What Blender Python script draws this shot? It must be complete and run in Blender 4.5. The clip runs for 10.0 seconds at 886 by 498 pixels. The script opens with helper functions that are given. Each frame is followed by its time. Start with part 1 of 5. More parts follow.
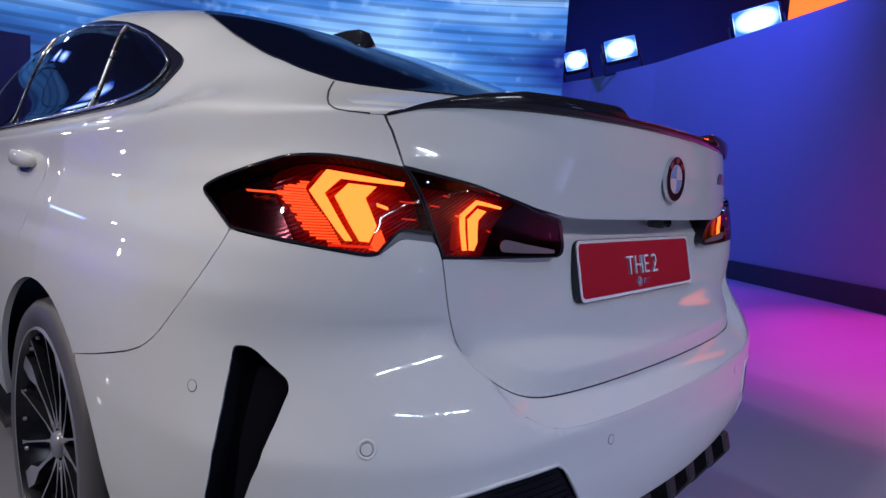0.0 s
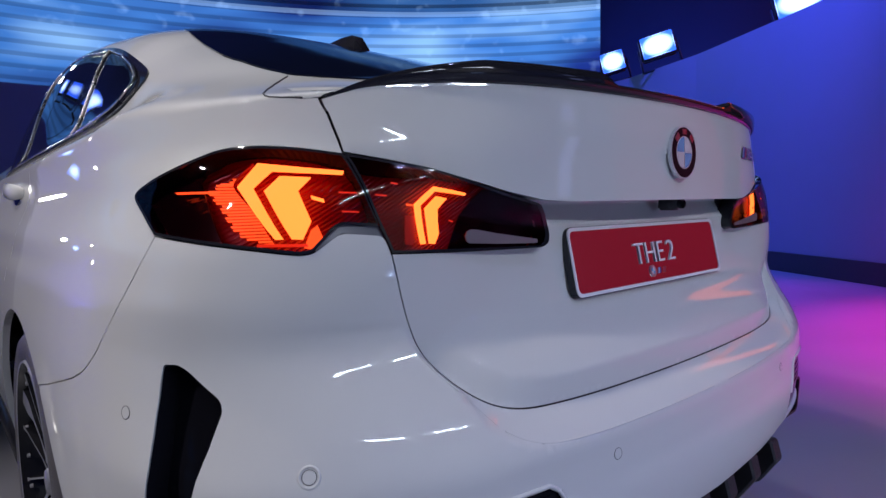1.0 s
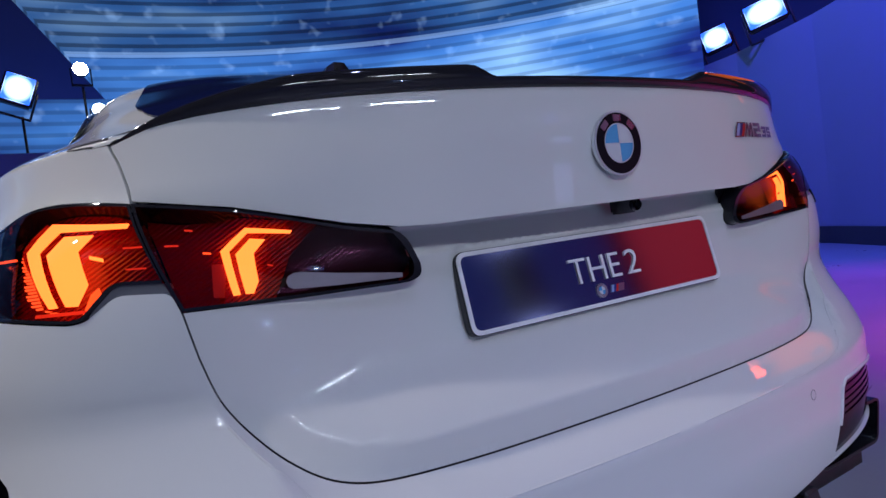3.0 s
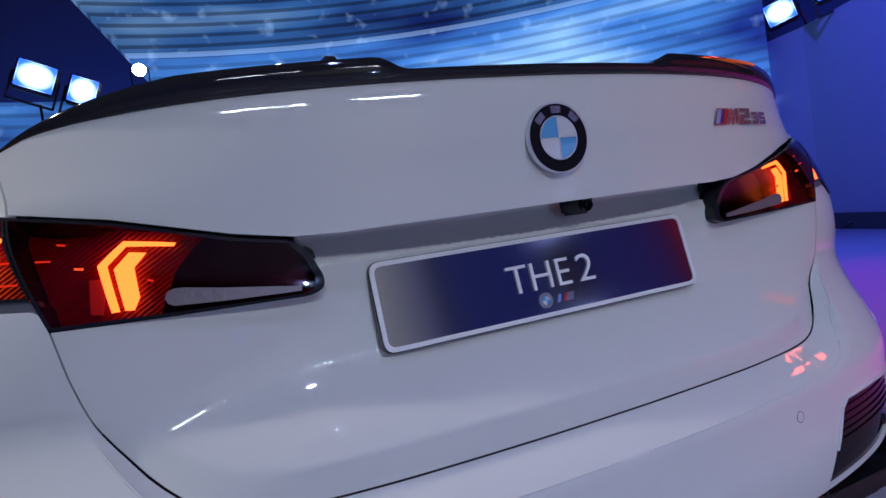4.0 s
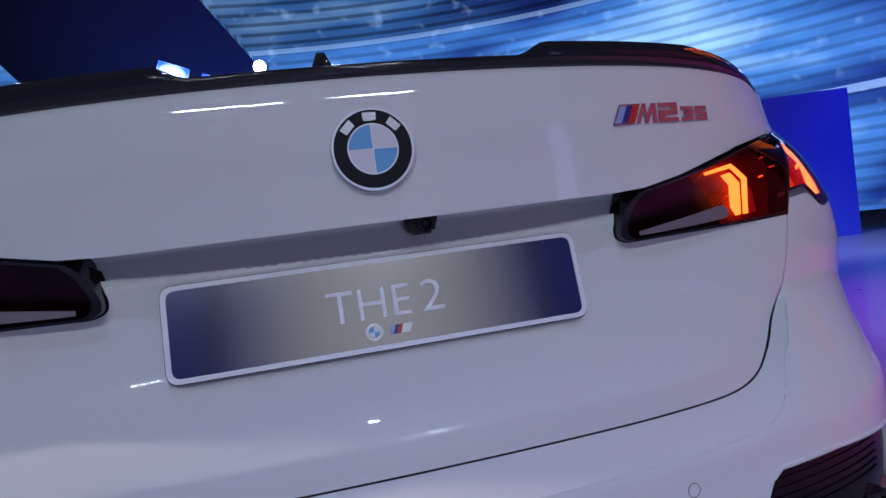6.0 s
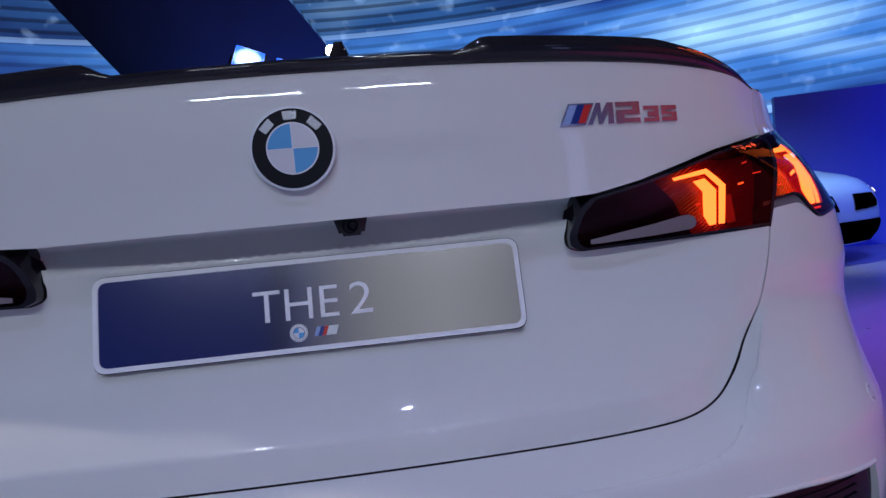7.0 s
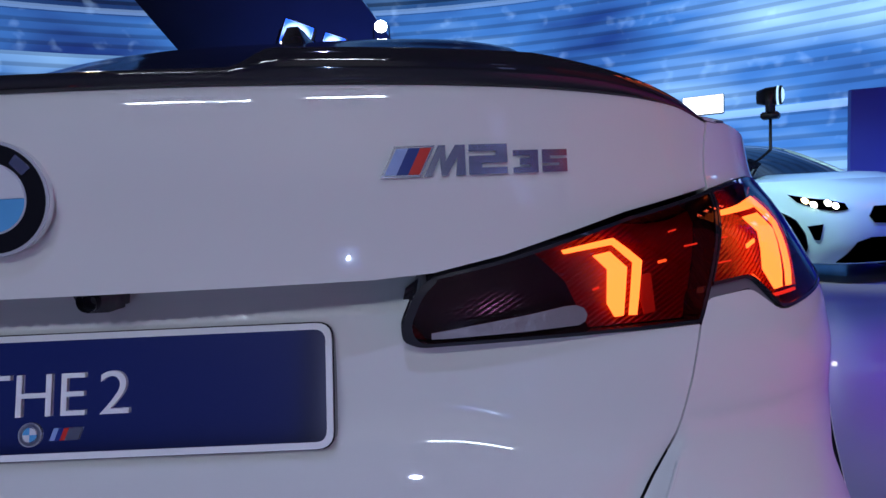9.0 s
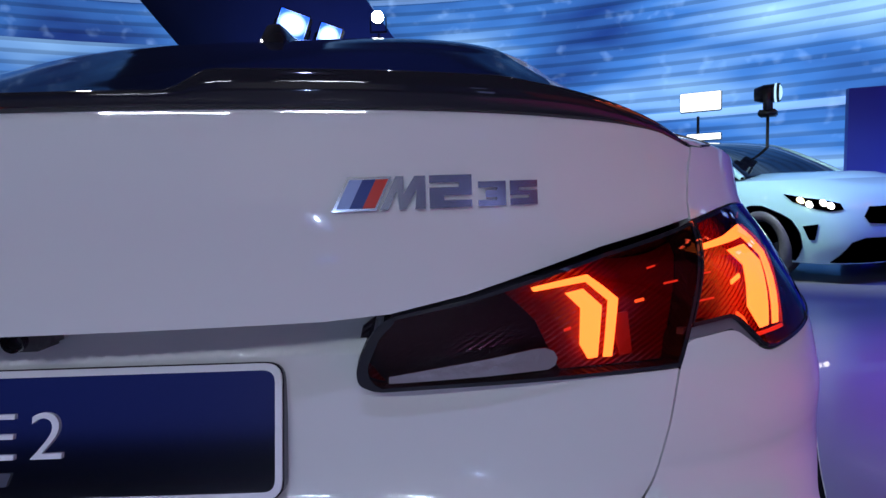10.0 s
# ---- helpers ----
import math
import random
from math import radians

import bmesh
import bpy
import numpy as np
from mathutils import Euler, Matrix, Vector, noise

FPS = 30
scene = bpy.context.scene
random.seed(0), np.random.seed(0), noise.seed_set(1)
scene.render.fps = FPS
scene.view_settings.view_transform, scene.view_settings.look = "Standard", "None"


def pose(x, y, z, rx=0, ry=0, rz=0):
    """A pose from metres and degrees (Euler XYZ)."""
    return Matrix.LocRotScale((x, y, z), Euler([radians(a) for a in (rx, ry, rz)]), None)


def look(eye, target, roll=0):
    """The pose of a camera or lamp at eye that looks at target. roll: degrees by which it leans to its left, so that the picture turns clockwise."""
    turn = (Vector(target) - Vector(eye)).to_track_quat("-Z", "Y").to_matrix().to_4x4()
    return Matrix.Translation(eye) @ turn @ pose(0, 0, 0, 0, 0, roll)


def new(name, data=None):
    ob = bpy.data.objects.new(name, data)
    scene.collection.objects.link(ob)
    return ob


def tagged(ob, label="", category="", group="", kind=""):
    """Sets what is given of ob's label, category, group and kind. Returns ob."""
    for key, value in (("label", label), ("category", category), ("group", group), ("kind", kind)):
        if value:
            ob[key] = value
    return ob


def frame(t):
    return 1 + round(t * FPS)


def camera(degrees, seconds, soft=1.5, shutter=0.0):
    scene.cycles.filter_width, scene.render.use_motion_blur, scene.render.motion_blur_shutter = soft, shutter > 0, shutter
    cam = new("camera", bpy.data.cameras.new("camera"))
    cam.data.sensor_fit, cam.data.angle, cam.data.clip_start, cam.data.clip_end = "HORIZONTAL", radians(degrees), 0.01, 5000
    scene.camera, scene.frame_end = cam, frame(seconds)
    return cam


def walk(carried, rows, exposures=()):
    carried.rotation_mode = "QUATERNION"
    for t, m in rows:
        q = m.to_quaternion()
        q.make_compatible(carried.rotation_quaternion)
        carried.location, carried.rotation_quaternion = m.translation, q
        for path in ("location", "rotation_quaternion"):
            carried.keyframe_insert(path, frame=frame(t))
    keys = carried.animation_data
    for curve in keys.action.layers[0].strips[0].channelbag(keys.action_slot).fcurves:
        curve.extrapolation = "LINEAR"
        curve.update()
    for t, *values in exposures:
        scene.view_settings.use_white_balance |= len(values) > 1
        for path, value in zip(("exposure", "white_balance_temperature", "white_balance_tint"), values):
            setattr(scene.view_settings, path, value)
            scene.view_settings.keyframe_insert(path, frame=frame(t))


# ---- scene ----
cam = camera(74.07, 10.0)
# seconds, x, y, z in metres, then the turns about x, y, z in degrees
PATH = [
    (0.0, -1.1930, -0.4940, 0.9251, 84.088, -3.325, -46.344),
    (0.5, -1.1054, -0.5050, 0.9006, 84.931, -0.801, -43.834),
    (1.0, -1.0274, -0.5131, 0.8851, 85.731, 1.123, -41.540),
    (1.5, -0.9333, -0.5379, 0.8820, 86.592, 3.273, -38.603),
    (2.0, -0.8377, -0.5652, 0.8866, 87.213, 5.168, -35.682),
    (2.5, -0.7535, -0.5944, 0.8847, 87.678, 6.424, -32.807),
    (4.0, -0.4670, -0.6430, 0.8812, 87.482, 7.985, -24.155),
    (4.5, -0.3809, -0.6508, 0.8824, 87.341, 7.948, -21.779),
    (5.0, -0.2766, -0.6611, 0.8814, 87.498, 8.134, -18.898),
    (5.5, -0.1714, -0.6730, 0.8741, 87.788, 7.933, -15.647),
    (7.0, 0.0997, -0.6767, 0.8768, 87.054, 5.455, -5.022),
    (7.5, 0.1845, -0.6352, 0.8902, 86.488, 4.262, -2.300),
    (8.0, 0.2608, -0.5690, 0.9099, 86.105, 3.409, -0.843),
    (8.5, 0.3261, -0.5144, 0.9308, 85.862, 2.933, 0.180),
    (9.0, 0.3669, -0.4804, 0.9521, 85.331, 2.649, 0.419),
    (9.5, 0.3907, -0.4510, 0.9721, 84.874, 2.316, 0.397),
    (10.0, 0.3990, -0.4366, 0.9861, 84.476, 1.937, 0.139),
]
walk(cam, [(t, pose(x, y, z, rx, ry, rz)) for t, x, y, z, rx, ry, rz in PATH])

# ---- world and lamps ----
world = bpy.data.worlds.new("world")
scene.world = world
world.use_nodes = True
world.node_tree.nodes["Background"].inputs[0].default_value = (0.02, 0.03, 0.08, 1)
world.node_tree.nodes["Background"].inputs[1].default_value = 0.3
scene.view_settings.exposure = 0.19


def strip_light(name, eye, target, length, power, color):
    data = bpy.data.lights.new(name, "AREA")
    data.shape, data.size, data.size_y, data.energy, data.color = "RECTANGLE", length, 0.05, power, color
    ob = new(name, data)
    ob.matrix_world = look(eye, target)
    return ob


def spot(name, eye, target, power, color, cone=60, blend=0.5, radius=0.1):
    data = bpy.data.lights.new(name, "SPOT")
    data.energy, data.color, data.spot_size, data.spot_blend, data.shadow_soft_size = power, color, radians(cone), blend, radius
    ob = new(name, data)
    ob.matrix_world = look(eye, target)
    return ob


# unseen overhead spots added to light the car, and coloured washes
COOL, MILD, WARM = (0.70, 0.80, 1.0), (0.75, 0.835, 1.0), (1.0, 0.92, 0.93)
for x, y, z, power, color in ((-5.4, 1.0, 5.2, 620, WARM), (-3.6, 4.4, 6.2, 560, WARM), (3.2, 1.6, 6.6, 60, COOL), (0.5, 4.6, 8.6, 500, COOL)):
    spot("car_spot", (x, y, z), (-0.2, 1.10, 0.75) if color is WARM else (0.0, 0.6, 0.75), power, color, 27, 0.7, 0.09 if color is WARM else 0.07)
# added fill: blue lamp on the floor behind the camera, for the lid's recess
LOW_FILL = (0.6, -5.6, 0.42)
# long light tubes behind the camera: place and length, power
TUBES = ((-2.05, -7.0, 4.88, 2.3, 91), (0.95, -7.0, 4.88, 1.9, 75))
for x, y, z, length, power in TUBES:
    strip_light("tube_light", (x, y + 0.05, z), (x * 0.55, 0.2, 0.75), length, power, MILD)
spot("floor_wash_magenta", (4.8, -1.9, 6.5), (4.0, -1.3, 0), 4200, (1.0, 0.02, 0.42), 44, 0.6)
spot("floor_wash_violet", (4.4, 0.9, 6.5), (4.0, 1.1, 0), 2200, (0.45, 0.03, 1.0), 46, 0.8)
# added fill: bounces off unseen floor up into the lid's undersides
spot("rear_bounce_fill", (0.3, -4.4, 8.4), (0.3, -4.2, 0), 1600, (0.42, 0.48, 1.0), 64, 0.5)
# added fill, aimed under the lid's lip
spot("low_fill_blue", LOW_FILL, (0.0, 0.1, 0.87), 85, (0.42, 0.58, 1.0), 26, 0.6, 0.012)
spot("floor_wash_blue", (4.2, 2.6, 6.6), (4.3, 3.9, 0), 1500, (0.08, 0.12, 1.0), 60, 0.9)
spot("wall_wash_blue", (4.4, 1.4, 6.4), (8.0, 3.2, 1.5), 2900, (0.06, 0.09, 1.0), 76, 0.9)
# added spots: blue on the drapes stands in for lit haze
spot("haze_fill_blue", (-1.0, 11.9, 0.3), (-0.6, 16.0, 5.0), 4000, (0.06, 0.12, 1.0), 110, 0.9)
spot("haze_fill_blue", (10.6, 8.2, 3.4), (15.0, 8.0, 6.0), 1500, (0.03, 0.07, 1.0), 110, 0.9)
spot("set_wash_violet", (-4.2, 6.4, 0.25), (-5.0, 8.6, 1.6), 420, (0.30, 0.20, 1.0), 120, 0.9)
spot("far_car_key", (0.4, 4.4, 5.2), (4.6, 5.8, 0.6), 1500, (0.78, 0.96, 1.0), 34, 0.8)


# ---- materials ----
def material(name):
    m = bpy.data.materials.new(name)
    m.use_nodes = True
    return m, m.node_tree.nodes, m.node_tree.links, m.node_tree.nodes["Principled BSDF"]


def plain(name, color, rough=0.5, metal=0.0, coat=0.0, bump=0.0, scale=200.0, vary=0.08):
    """A surface with fine relief and a slight change of tone and gloss."""
    m, nodes, links, b = material(name)
    b.inputs["Metallic"].default_value, b.inputs["Coat Weight"].default_value = metal, coat
    b.inputs["Coat Roughness"].default_value = 0.03
    tex, n1, n2 = nodes.new("ShaderNodeTexCoord"), nodes.new("ShaderNodeTexNoise"), nodes.new("ShaderNodeTexNoise")
    n1.inputs["Scale"].default_value, n2.inputs["Scale"].default_value = scale, scale / 40
    n1.inputs["Detail"].default_value, n2.inputs["Detail"].default_value = 4, 5
    ramp = nodes.new("ShaderNodeMixRGB")
    ramp.inputs[1].default_value = (*[c * (1 - vary) for c in color], 1)
    ramp.inputs[2].default_value = (*[min(1, c * (1 + vary)) for c in color], 1)
    for n in (n1, n2):
        links.new(tex.outputs["Object"], n.inputs["Vector"])
    links.new(n2.outputs["Fac"], ramp.inputs[0])
    links.new(ramp.outputs[0], b.inputs["Base Color"])
    span = nodes.new("ShaderNodeMapRange")
    span.inputs["To Min"].default_value, span.inputs["To Max"].default_value = rough * 0.8, min(1, rough * 1.2)
    links.new(n2.outputs["Fac"], span.inputs["Value"])
    links.new(span.outputs[0], b.inputs["Roughness"])
    if bump:
        bp = nodes.new("ShaderNodeBump")
        bp.inputs["Strength"].default_value, bp.inputs["Distance"].default_value = bump, 0.002
        links.new(n1.outputs["Fac"], bp.inputs["Height"])
        links.new(bp.outputs[0], b.inputs["Normal"])
    return m


def glow(name, color, strength):
    m, nodes, links, b = material(name)
    b.inputs["Base Color"].default_value = (*[c * 0.3 for c in color], 1)
    b.inputs["Emission Color"].default_value, b.inputs["Emission Strength"].default_value = (*color, 1), strength
    return m


PAINT = plain("white_paint", (0.745, 0.75, 0.725), 0.5, 0.0, 1.0, 0.0, 60, 0.012)
PAINT.node_tree.nodes["Principled BSDF"].inputs["Specular IOR Level"].default_value = 0.1
PAINT.node_tree.nodes["Principled BSDF"].inputs["Coat Roughness"].default_value = 0.012
BLACK_GLOSS = plain("gloss_black", (0.018, 0.018, 0.024), 0.045, 0.0, 0.0, 0.0, 60, 0.1)
BLACK_MATT = plain("matt_black_plastic", (0.022, 0.022, 0.025), 0.5, 0.0, 0.0, 0.3, 900, 0.15)
REAR_GLASS = plain("rear_glass", (0.004, 0.006, 0.020), 0.06, 0.0, 0.0, 0.0, 20, 0.2)
REAR_GLASS.node_tree.nodes["Principled BSDF"].inputs["IOR"].default_value = 1.22
DARK_GLASS = plain("tinted_glass", (0.004, 0.005, 0.010), 0.03, 0.0, 0.0, 0.0, 20, 0.2)
DARK_GLASS.node_tree.nodes["Principled BSDF"].inputs["IOR"].default_value = 1.30
EXHAUST_BLACK = plain("exhaust_black", (0.008, 0.008, 0.012), 0.08, 0.0, 0.0)
EXHAUST_BLACK.node_tree.nodes["Principled BSDF"].inputs["IOR"].default_value = 1.2
CHROME = plain("chrome", (0.78, 0.79, 0.82), 0.12, 1.0, 0.0, 0.0, 80, 0.03)
SILVER = plain("satin_silver", (0.62, 0.63, 0.68), 0.28, 1.0, 0.0, 0.0, 300, 0.04)
TRIM_METAL = plain("bright_trim_metal", (0.74, 0.75, 0.80), 0.3, 0.45, 0.0, 0.0, 80, 0.03)
BADGE = plain("badge_metal", (0.64, 0.65, 0.72), 0.20, 0.88, 0.0, 0.0, 300, 0.04)
RUBBER = plain("rubber", (0.10, 0.094, 0.096), 0.42, 0.0, 0.0, 0.4, 700, 0.2)
ALLOY = plain("machined_alloy", (0.32, 0.32, 0.35), 0.3, 0.35, 0.0, 0.1, 500, 0.06)
ALLOY_DARK = plain("dark_alloy", (0.014, 0.014, 0.018), 0.25, 0.2, 0.0, 0.0, 300, 0.1)
EMBLEM_BLACK = plain("emblem_black", (0.008, 0.008, 0.012), 0.35, 0.0, 0.0)
EMBLEM_BLACK.node_tree.nodes["Principled BSDF"].inputs["IOR"].default_value = 1.25
BLUE = plain("emblem_blue", (0.12, 0.42, 0.75), 0.2, 0.0, 1.0, 0.0, 80, 0.03)
WHITE = plain("emblem_white", (0.72, 0.73, 0.76), 0.25, 0.0, 1.0, 0.0, 80, 0.03)
STRIPE_LIGHT = plain("stripe_light_blue", (0.30, 0.42, 0.72), 0.3, 0.0, 1.0)
STRIPE_BLUE = plain("stripe_dark_blue", (0.01, 0.035, 0.22), 0.3, 0.0, 1.0)
STRIPE_RED = plain("stripe_red", (0.62, 0.03, 0.015), 0.3, 0.0, 1.0)
PLATE = plain("plate_film", (0.66, 0.67, 0.70), 0.115, 1.0, 0.0, 0.0, 60, 0.03)
PLATE_WHITE = plain("plate_print", (0.88, 0.88, 0.90), 0.35, 0.0, 0.3)
LAMP_TRIM = plain("lamp_trim", (0.15, 0.15, 0.17), 0.3, 0.0, 0.0, 0.0, 100, 0.1)
LAMP_MASK = plain("lamp_mask", (0.010, 0.003, 0.008), 0.15, 0.0, 0.0, 0.0, 100, 0.3)
LAMP_BACK = plain("lamp_housing", (0.20, 0.002, 0.006), 0.2, 0.0, 0.0, 0.0, 100, 0.3)
LAMP_BACK.node_tree.nodes["Principled BSDF"].inputs["IOR"].default_value = 1.4


def ribbed(m, scale, strength):
    """Fine moulded ribs across a lamp's housing."""
    nodes, links = m.node_tree.nodes, m.node_tree.links
    tex, turn, wave, bp = nodes.new("ShaderNodeTexCoord"), nodes.new("ShaderNodeMapping"), nodes.new("ShaderNodeTexWave"), nodes.new("ShaderNodeBump")
    turn.inputs["Rotation"].default_value = (0, radians(32), 0)
    wave.bands_direction = "Z"
    wave.inputs["Scale"].default_value, wave.inputs["Distortion"].default_value = scale, 1.5
    bp.inputs["Strength"].default_value, bp.inputs["Distance"].default_value = strength, 0.002
    links.new(tex.outputs["Object"], turn.inputs[0])
    links.new(turn.outputs[0], wave.inputs["Vector"])
    links.new(wave.outputs["Fac"], bp.inputs["Height"])
    links.new(bp.outputs[0], nodes["Principled BSDF"].inputs["Normal"])


ribbed(LAMP_BACK, 70, 0.5)
ribbed(LAMP_MASK, 70, 0.12)
LAMP_CLEAR = plain("lamp_reflector", (0.24, 0.20, 0.215), 0.35, 0.2, 0.4, 0.6, 90, 0.35)
GUIDE = glow("light_guide", (1.0, 0.265, 0.035), 4.8)
GUIDE_RED = glow("red_light_guide", (1.0, 0.13, 0.02), 2.3)
GUIDE_DIM = glow("dim_red_guide", (1.0, 0.06, 0.02), 0.9)
GUIDE_FAINT = glow("faint_red_guide", (1.0, 0.04, 0.015), 0.12)


def lens_glass():
    """Smoky red lens: tinted see-through plastic under a clear gloss."""
    m, nodes, links, b = material("smoked_red_lens")
    nodes.remove(b)
    out = nodes["Material Output"]
    clear, gloss, mix, fres = nodes.new("ShaderNodeBsdfTransparent"), nodes.new("ShaderNodeBsdfGlossy"), nodes.new("ShaderNodeMixShader"), nodes.new("ShaderNodeFresnel")
    clear.inputs[0].default_value = (0.70, 0.34, 0.42, 1)
    gloss.inputs["Roughness"].default_value = 0.02
    fres.inputs["IOR"].default_value = 1.38
    links.new(fres.outputs[0], mix.inputs[0])
    links.new(clear.outputs[0], mix.inputs[1])
    links.new(gloss.outputs[0], mix.inputs[2])
    links.new(mix.outputs[0], out.inputs[0])
    return m


LENS = lens_glass()


def screen_stripes():
    """LED wall picture: bright horizontal bars on deep blue, with drifting pale patches."""
    m, nodes, links, b = material("led_picture")
    tex = nodes.new("ShaderNodeTexCoord")
    sep = nodes.new("ShaderNodeSeparateXYZ")
    links.new(tex.outputs["UV"], sep.inputs[0])

    def calc(op, a, c=0.0):
        n = nodes.new("ShaderNodeMath")
        n.operation = op
        for k, v in enumerate((a, c)):
            if isinstance(v, (int, float)):
                n.inputs[k].default_value = v
            else:
                links.new(v, n.inputs[k])
        return n.outputs[0]

    rows = calc("FRACT", calc("MULTIPLY", sep.outputs["Y"], 5.5))
    edge = nodes.new("ShaderNodeMapRange")
    edge.inputs["From Min"].default_value, edge.inputs["From Max"].default_value = 0.30, 0.42
    links.new(rows, edge.inputs["Value"])
    bar = edge.outputs[0]
    noise1, noise2 = nodes.new("ShaderNodeTexNoise"), nodes.new("ShaderNodeTexNoise")
    mapping = nodes.new("ShaderNodeMapping")
    mapping.inputs["Scale"].default_value = (0.16, 0.55, 1)
    mapping.inputs["Rotation"].default_value = (0, 0, 0.35)
    links.new(tex.outputs["UV"], mapping.inputs[0])
    links.new(mapping.outputs[0], noise1.inputs["Vector"])
    noise1.inputs["Scale"].default_value, noise1.inputs["Detail"].default_value = 1.3, 3
    links.new(tex.outputs["UV"], noise2.inputs["Vector"])
    noise2.inputs["Scale"].default_value, noise2.inputs["Detail"].default_value = 3.0, 2
    patch = nodes.new("ShaderNodeValToRGB")
    patch.color_ramp.elements[0].position, patch.color_ramp.elements[0].color = 0.36, (0.003, 0.016, 0.13, 1)
    patch.color_ramp.elements[1].position, patch.color_ramp.elements[1].color = 0.72, (0.27, 0.50, 0.84, 1)
    mid = patch.color_ramp.elements.new(0.52)
    mid.color = (0.035, 0.14, 0.44, 1)
    links.new(noise1.outputs["Fac"], patch.inputs[0])
    below = calc("LESS_THAN", sep.outputs["Y"], 4.43)
    along = nodes.new("ShaderNodeMapRange")
    along.inputs["From Min"].default_value, along.inputs["From Max"].default_value = 3.5, 9.0
    along.inputs["To Min"].default_value, along.inputs["To Max"].default_value = 0.62, 0.88
    links.new(sep.outputs["X"], along.inputs["Value"])
    level = calc("MULTIPLY", calc("ADD", calc("MULTIPLY", bar, calc("SUBTRACT", 0.60, calc("MULTIPLY", below, 0.25))), calc("ADD", 0.42, calc("MULTIPLY", below, 0.22))), calc("MULTIPLY", along.outputs[0], calc("ADD", calc("MULTIPLY", below, 1.0), 0.85)))
    soft = nodes.new("ShaderNodeMapRange")
    soft.inputs["From Min"].default_value, soft.inputs["From Max"].default_value, soft.inputs["To Max"].default_value = 0.60, 0.74, 0.22
    links.new(noise2.outputs["Fac"], soft.inputs["Value"])
    flecks = soft.outputs[0]
    seam = calc("MULTIPLY", calc("LESS_THAN", calc("ABSOLUTE", calc("SUBTRACT", sep.outputs["Y"], 4.43)), 0.045), 0.30)
    low = calc("MULTIPLY", calc("LESS_THAN", calc("ABSOLUTE", calc("SUBTRACT", sep.outputs["Y"], 2.10)), 0.06), 0.55)
    extra = calc("ADD", calc("ADD", flecks, seam), low)
    scaled = nodes.new("ShaderNodeMixRGB")
    scaled.blend_type, scaled.inputs[0].default_value = "MULTIPLY", 1
    links.new(patch.outputs[0], scaled.inputs[1])
    links.new(level, scaled.inputs[2])
    plus = nodes.new("ShaderNodeMixRGB")
    plus.blend_type = "ADD"
    plus.inputs[2].default_value = (0.35, 0.55, 0.9, 1)
    links.new(extra, plus.inputs[0])
    links.new(scaled.outputs[0], plus.inputs[1])
    b.inputs["Base Color"].default_value = (0.01, 0.01, 0.015, 1)
    b.inputs["Roughness"].default_value = 0.6
    links.new(plus.outputs[0], b.inputs["Emission Color"])
    b.inputs["Emission Strength"].default_value = 1.0
    return m


LED = screen_stripes()
LED_RED = glow("red_led_picture", (1.0, 0.03, 0.09), 0.18)
LED_ORANGE = glow("orange_led_picture", (1.0, 0.16, 0.03), 1.6)
LED_NAVY = glow("navy_led_picture", (0.01, 0.02, 0.17), 0.42)
def hot_lamp(name, core, rim, strength):
    """A lamp face with a hot centre that falls off to a coloured rim."""
    m, nodes, links, b = material(name)
    tex, shift, ball, ramp = nodes.new("ShaderNodeTexCoord"), nodes.new("ShaderNodeMapping"), nodes.new("ShaderNodeTexGradient"), nodes.new("ShaderNodeValToRGB")
    shift.inputs["Location"].default_value, shift.inputs["Scale"].default_value = (-0.72, -0.5, -0.72), (1.44, 1.0, 1.44)
    ball.gradient_type = "SPHERICAL"
    links.new(tex.outputs["Generated"], shift.inputs[0])
    links.new(shift.outputs[0], ball.inputs[0])
    links.new(ball.outputs["Fac"], ramp.inputs[0])
    ramp.color_ramp.elements[0].position, ramp.color_ramp.elements[0].color = 0.10, (*rim, 1)
    ramp.color_ramp.elements[1].position, ramp.color_ramp.elements[1].color = 0.60, (*core, 1)
    links.new(ramp.outputs[0], b.inputs["Emission Color"])
    b.inputs["Emission Strength"].default_value = strength
    b.inputs["Base Color"].default_value = (0.02, 0.02, 0.03, 1)
    return m


def fading_screen(name, middle, end, strength):
    """A screen picture that is palest in the middle and fades towards both ends."""
    m, nodes, links, b = material(name)
    tex, sep, ramp = nodes.new("ShaderNodeTexCoord"), nodes.new("ShaderNodeSeparateXYZ"), nodes.new("ShaderNodeValToRGB")
    links.new(tex.outputs["Generated"], sep.inputs[0])
    links.new(sep.outputs["X"], ramp.inputs[0])
    e = ramp.color_ramp.elements
    e[0].position, e[0].color = 0.0, (*end, 1)
    e[1].position, e[1].color = 1.0, (*end, 1)
    for at, f in ((0.28, 0.75), (0.5, 1.0), (0.72, 0.75)):
        k = e.new(at)
        k.color = (*[q * f for q in middle], 1)
    links.new(ramp.outputs[0], b.inputs["Emission Color"])
    b.inputs["Emission Strength"].default_value = strength
    b.inputs["Base Color"].default_value = (0.05, 0.05, 0.05, 1)
    return m


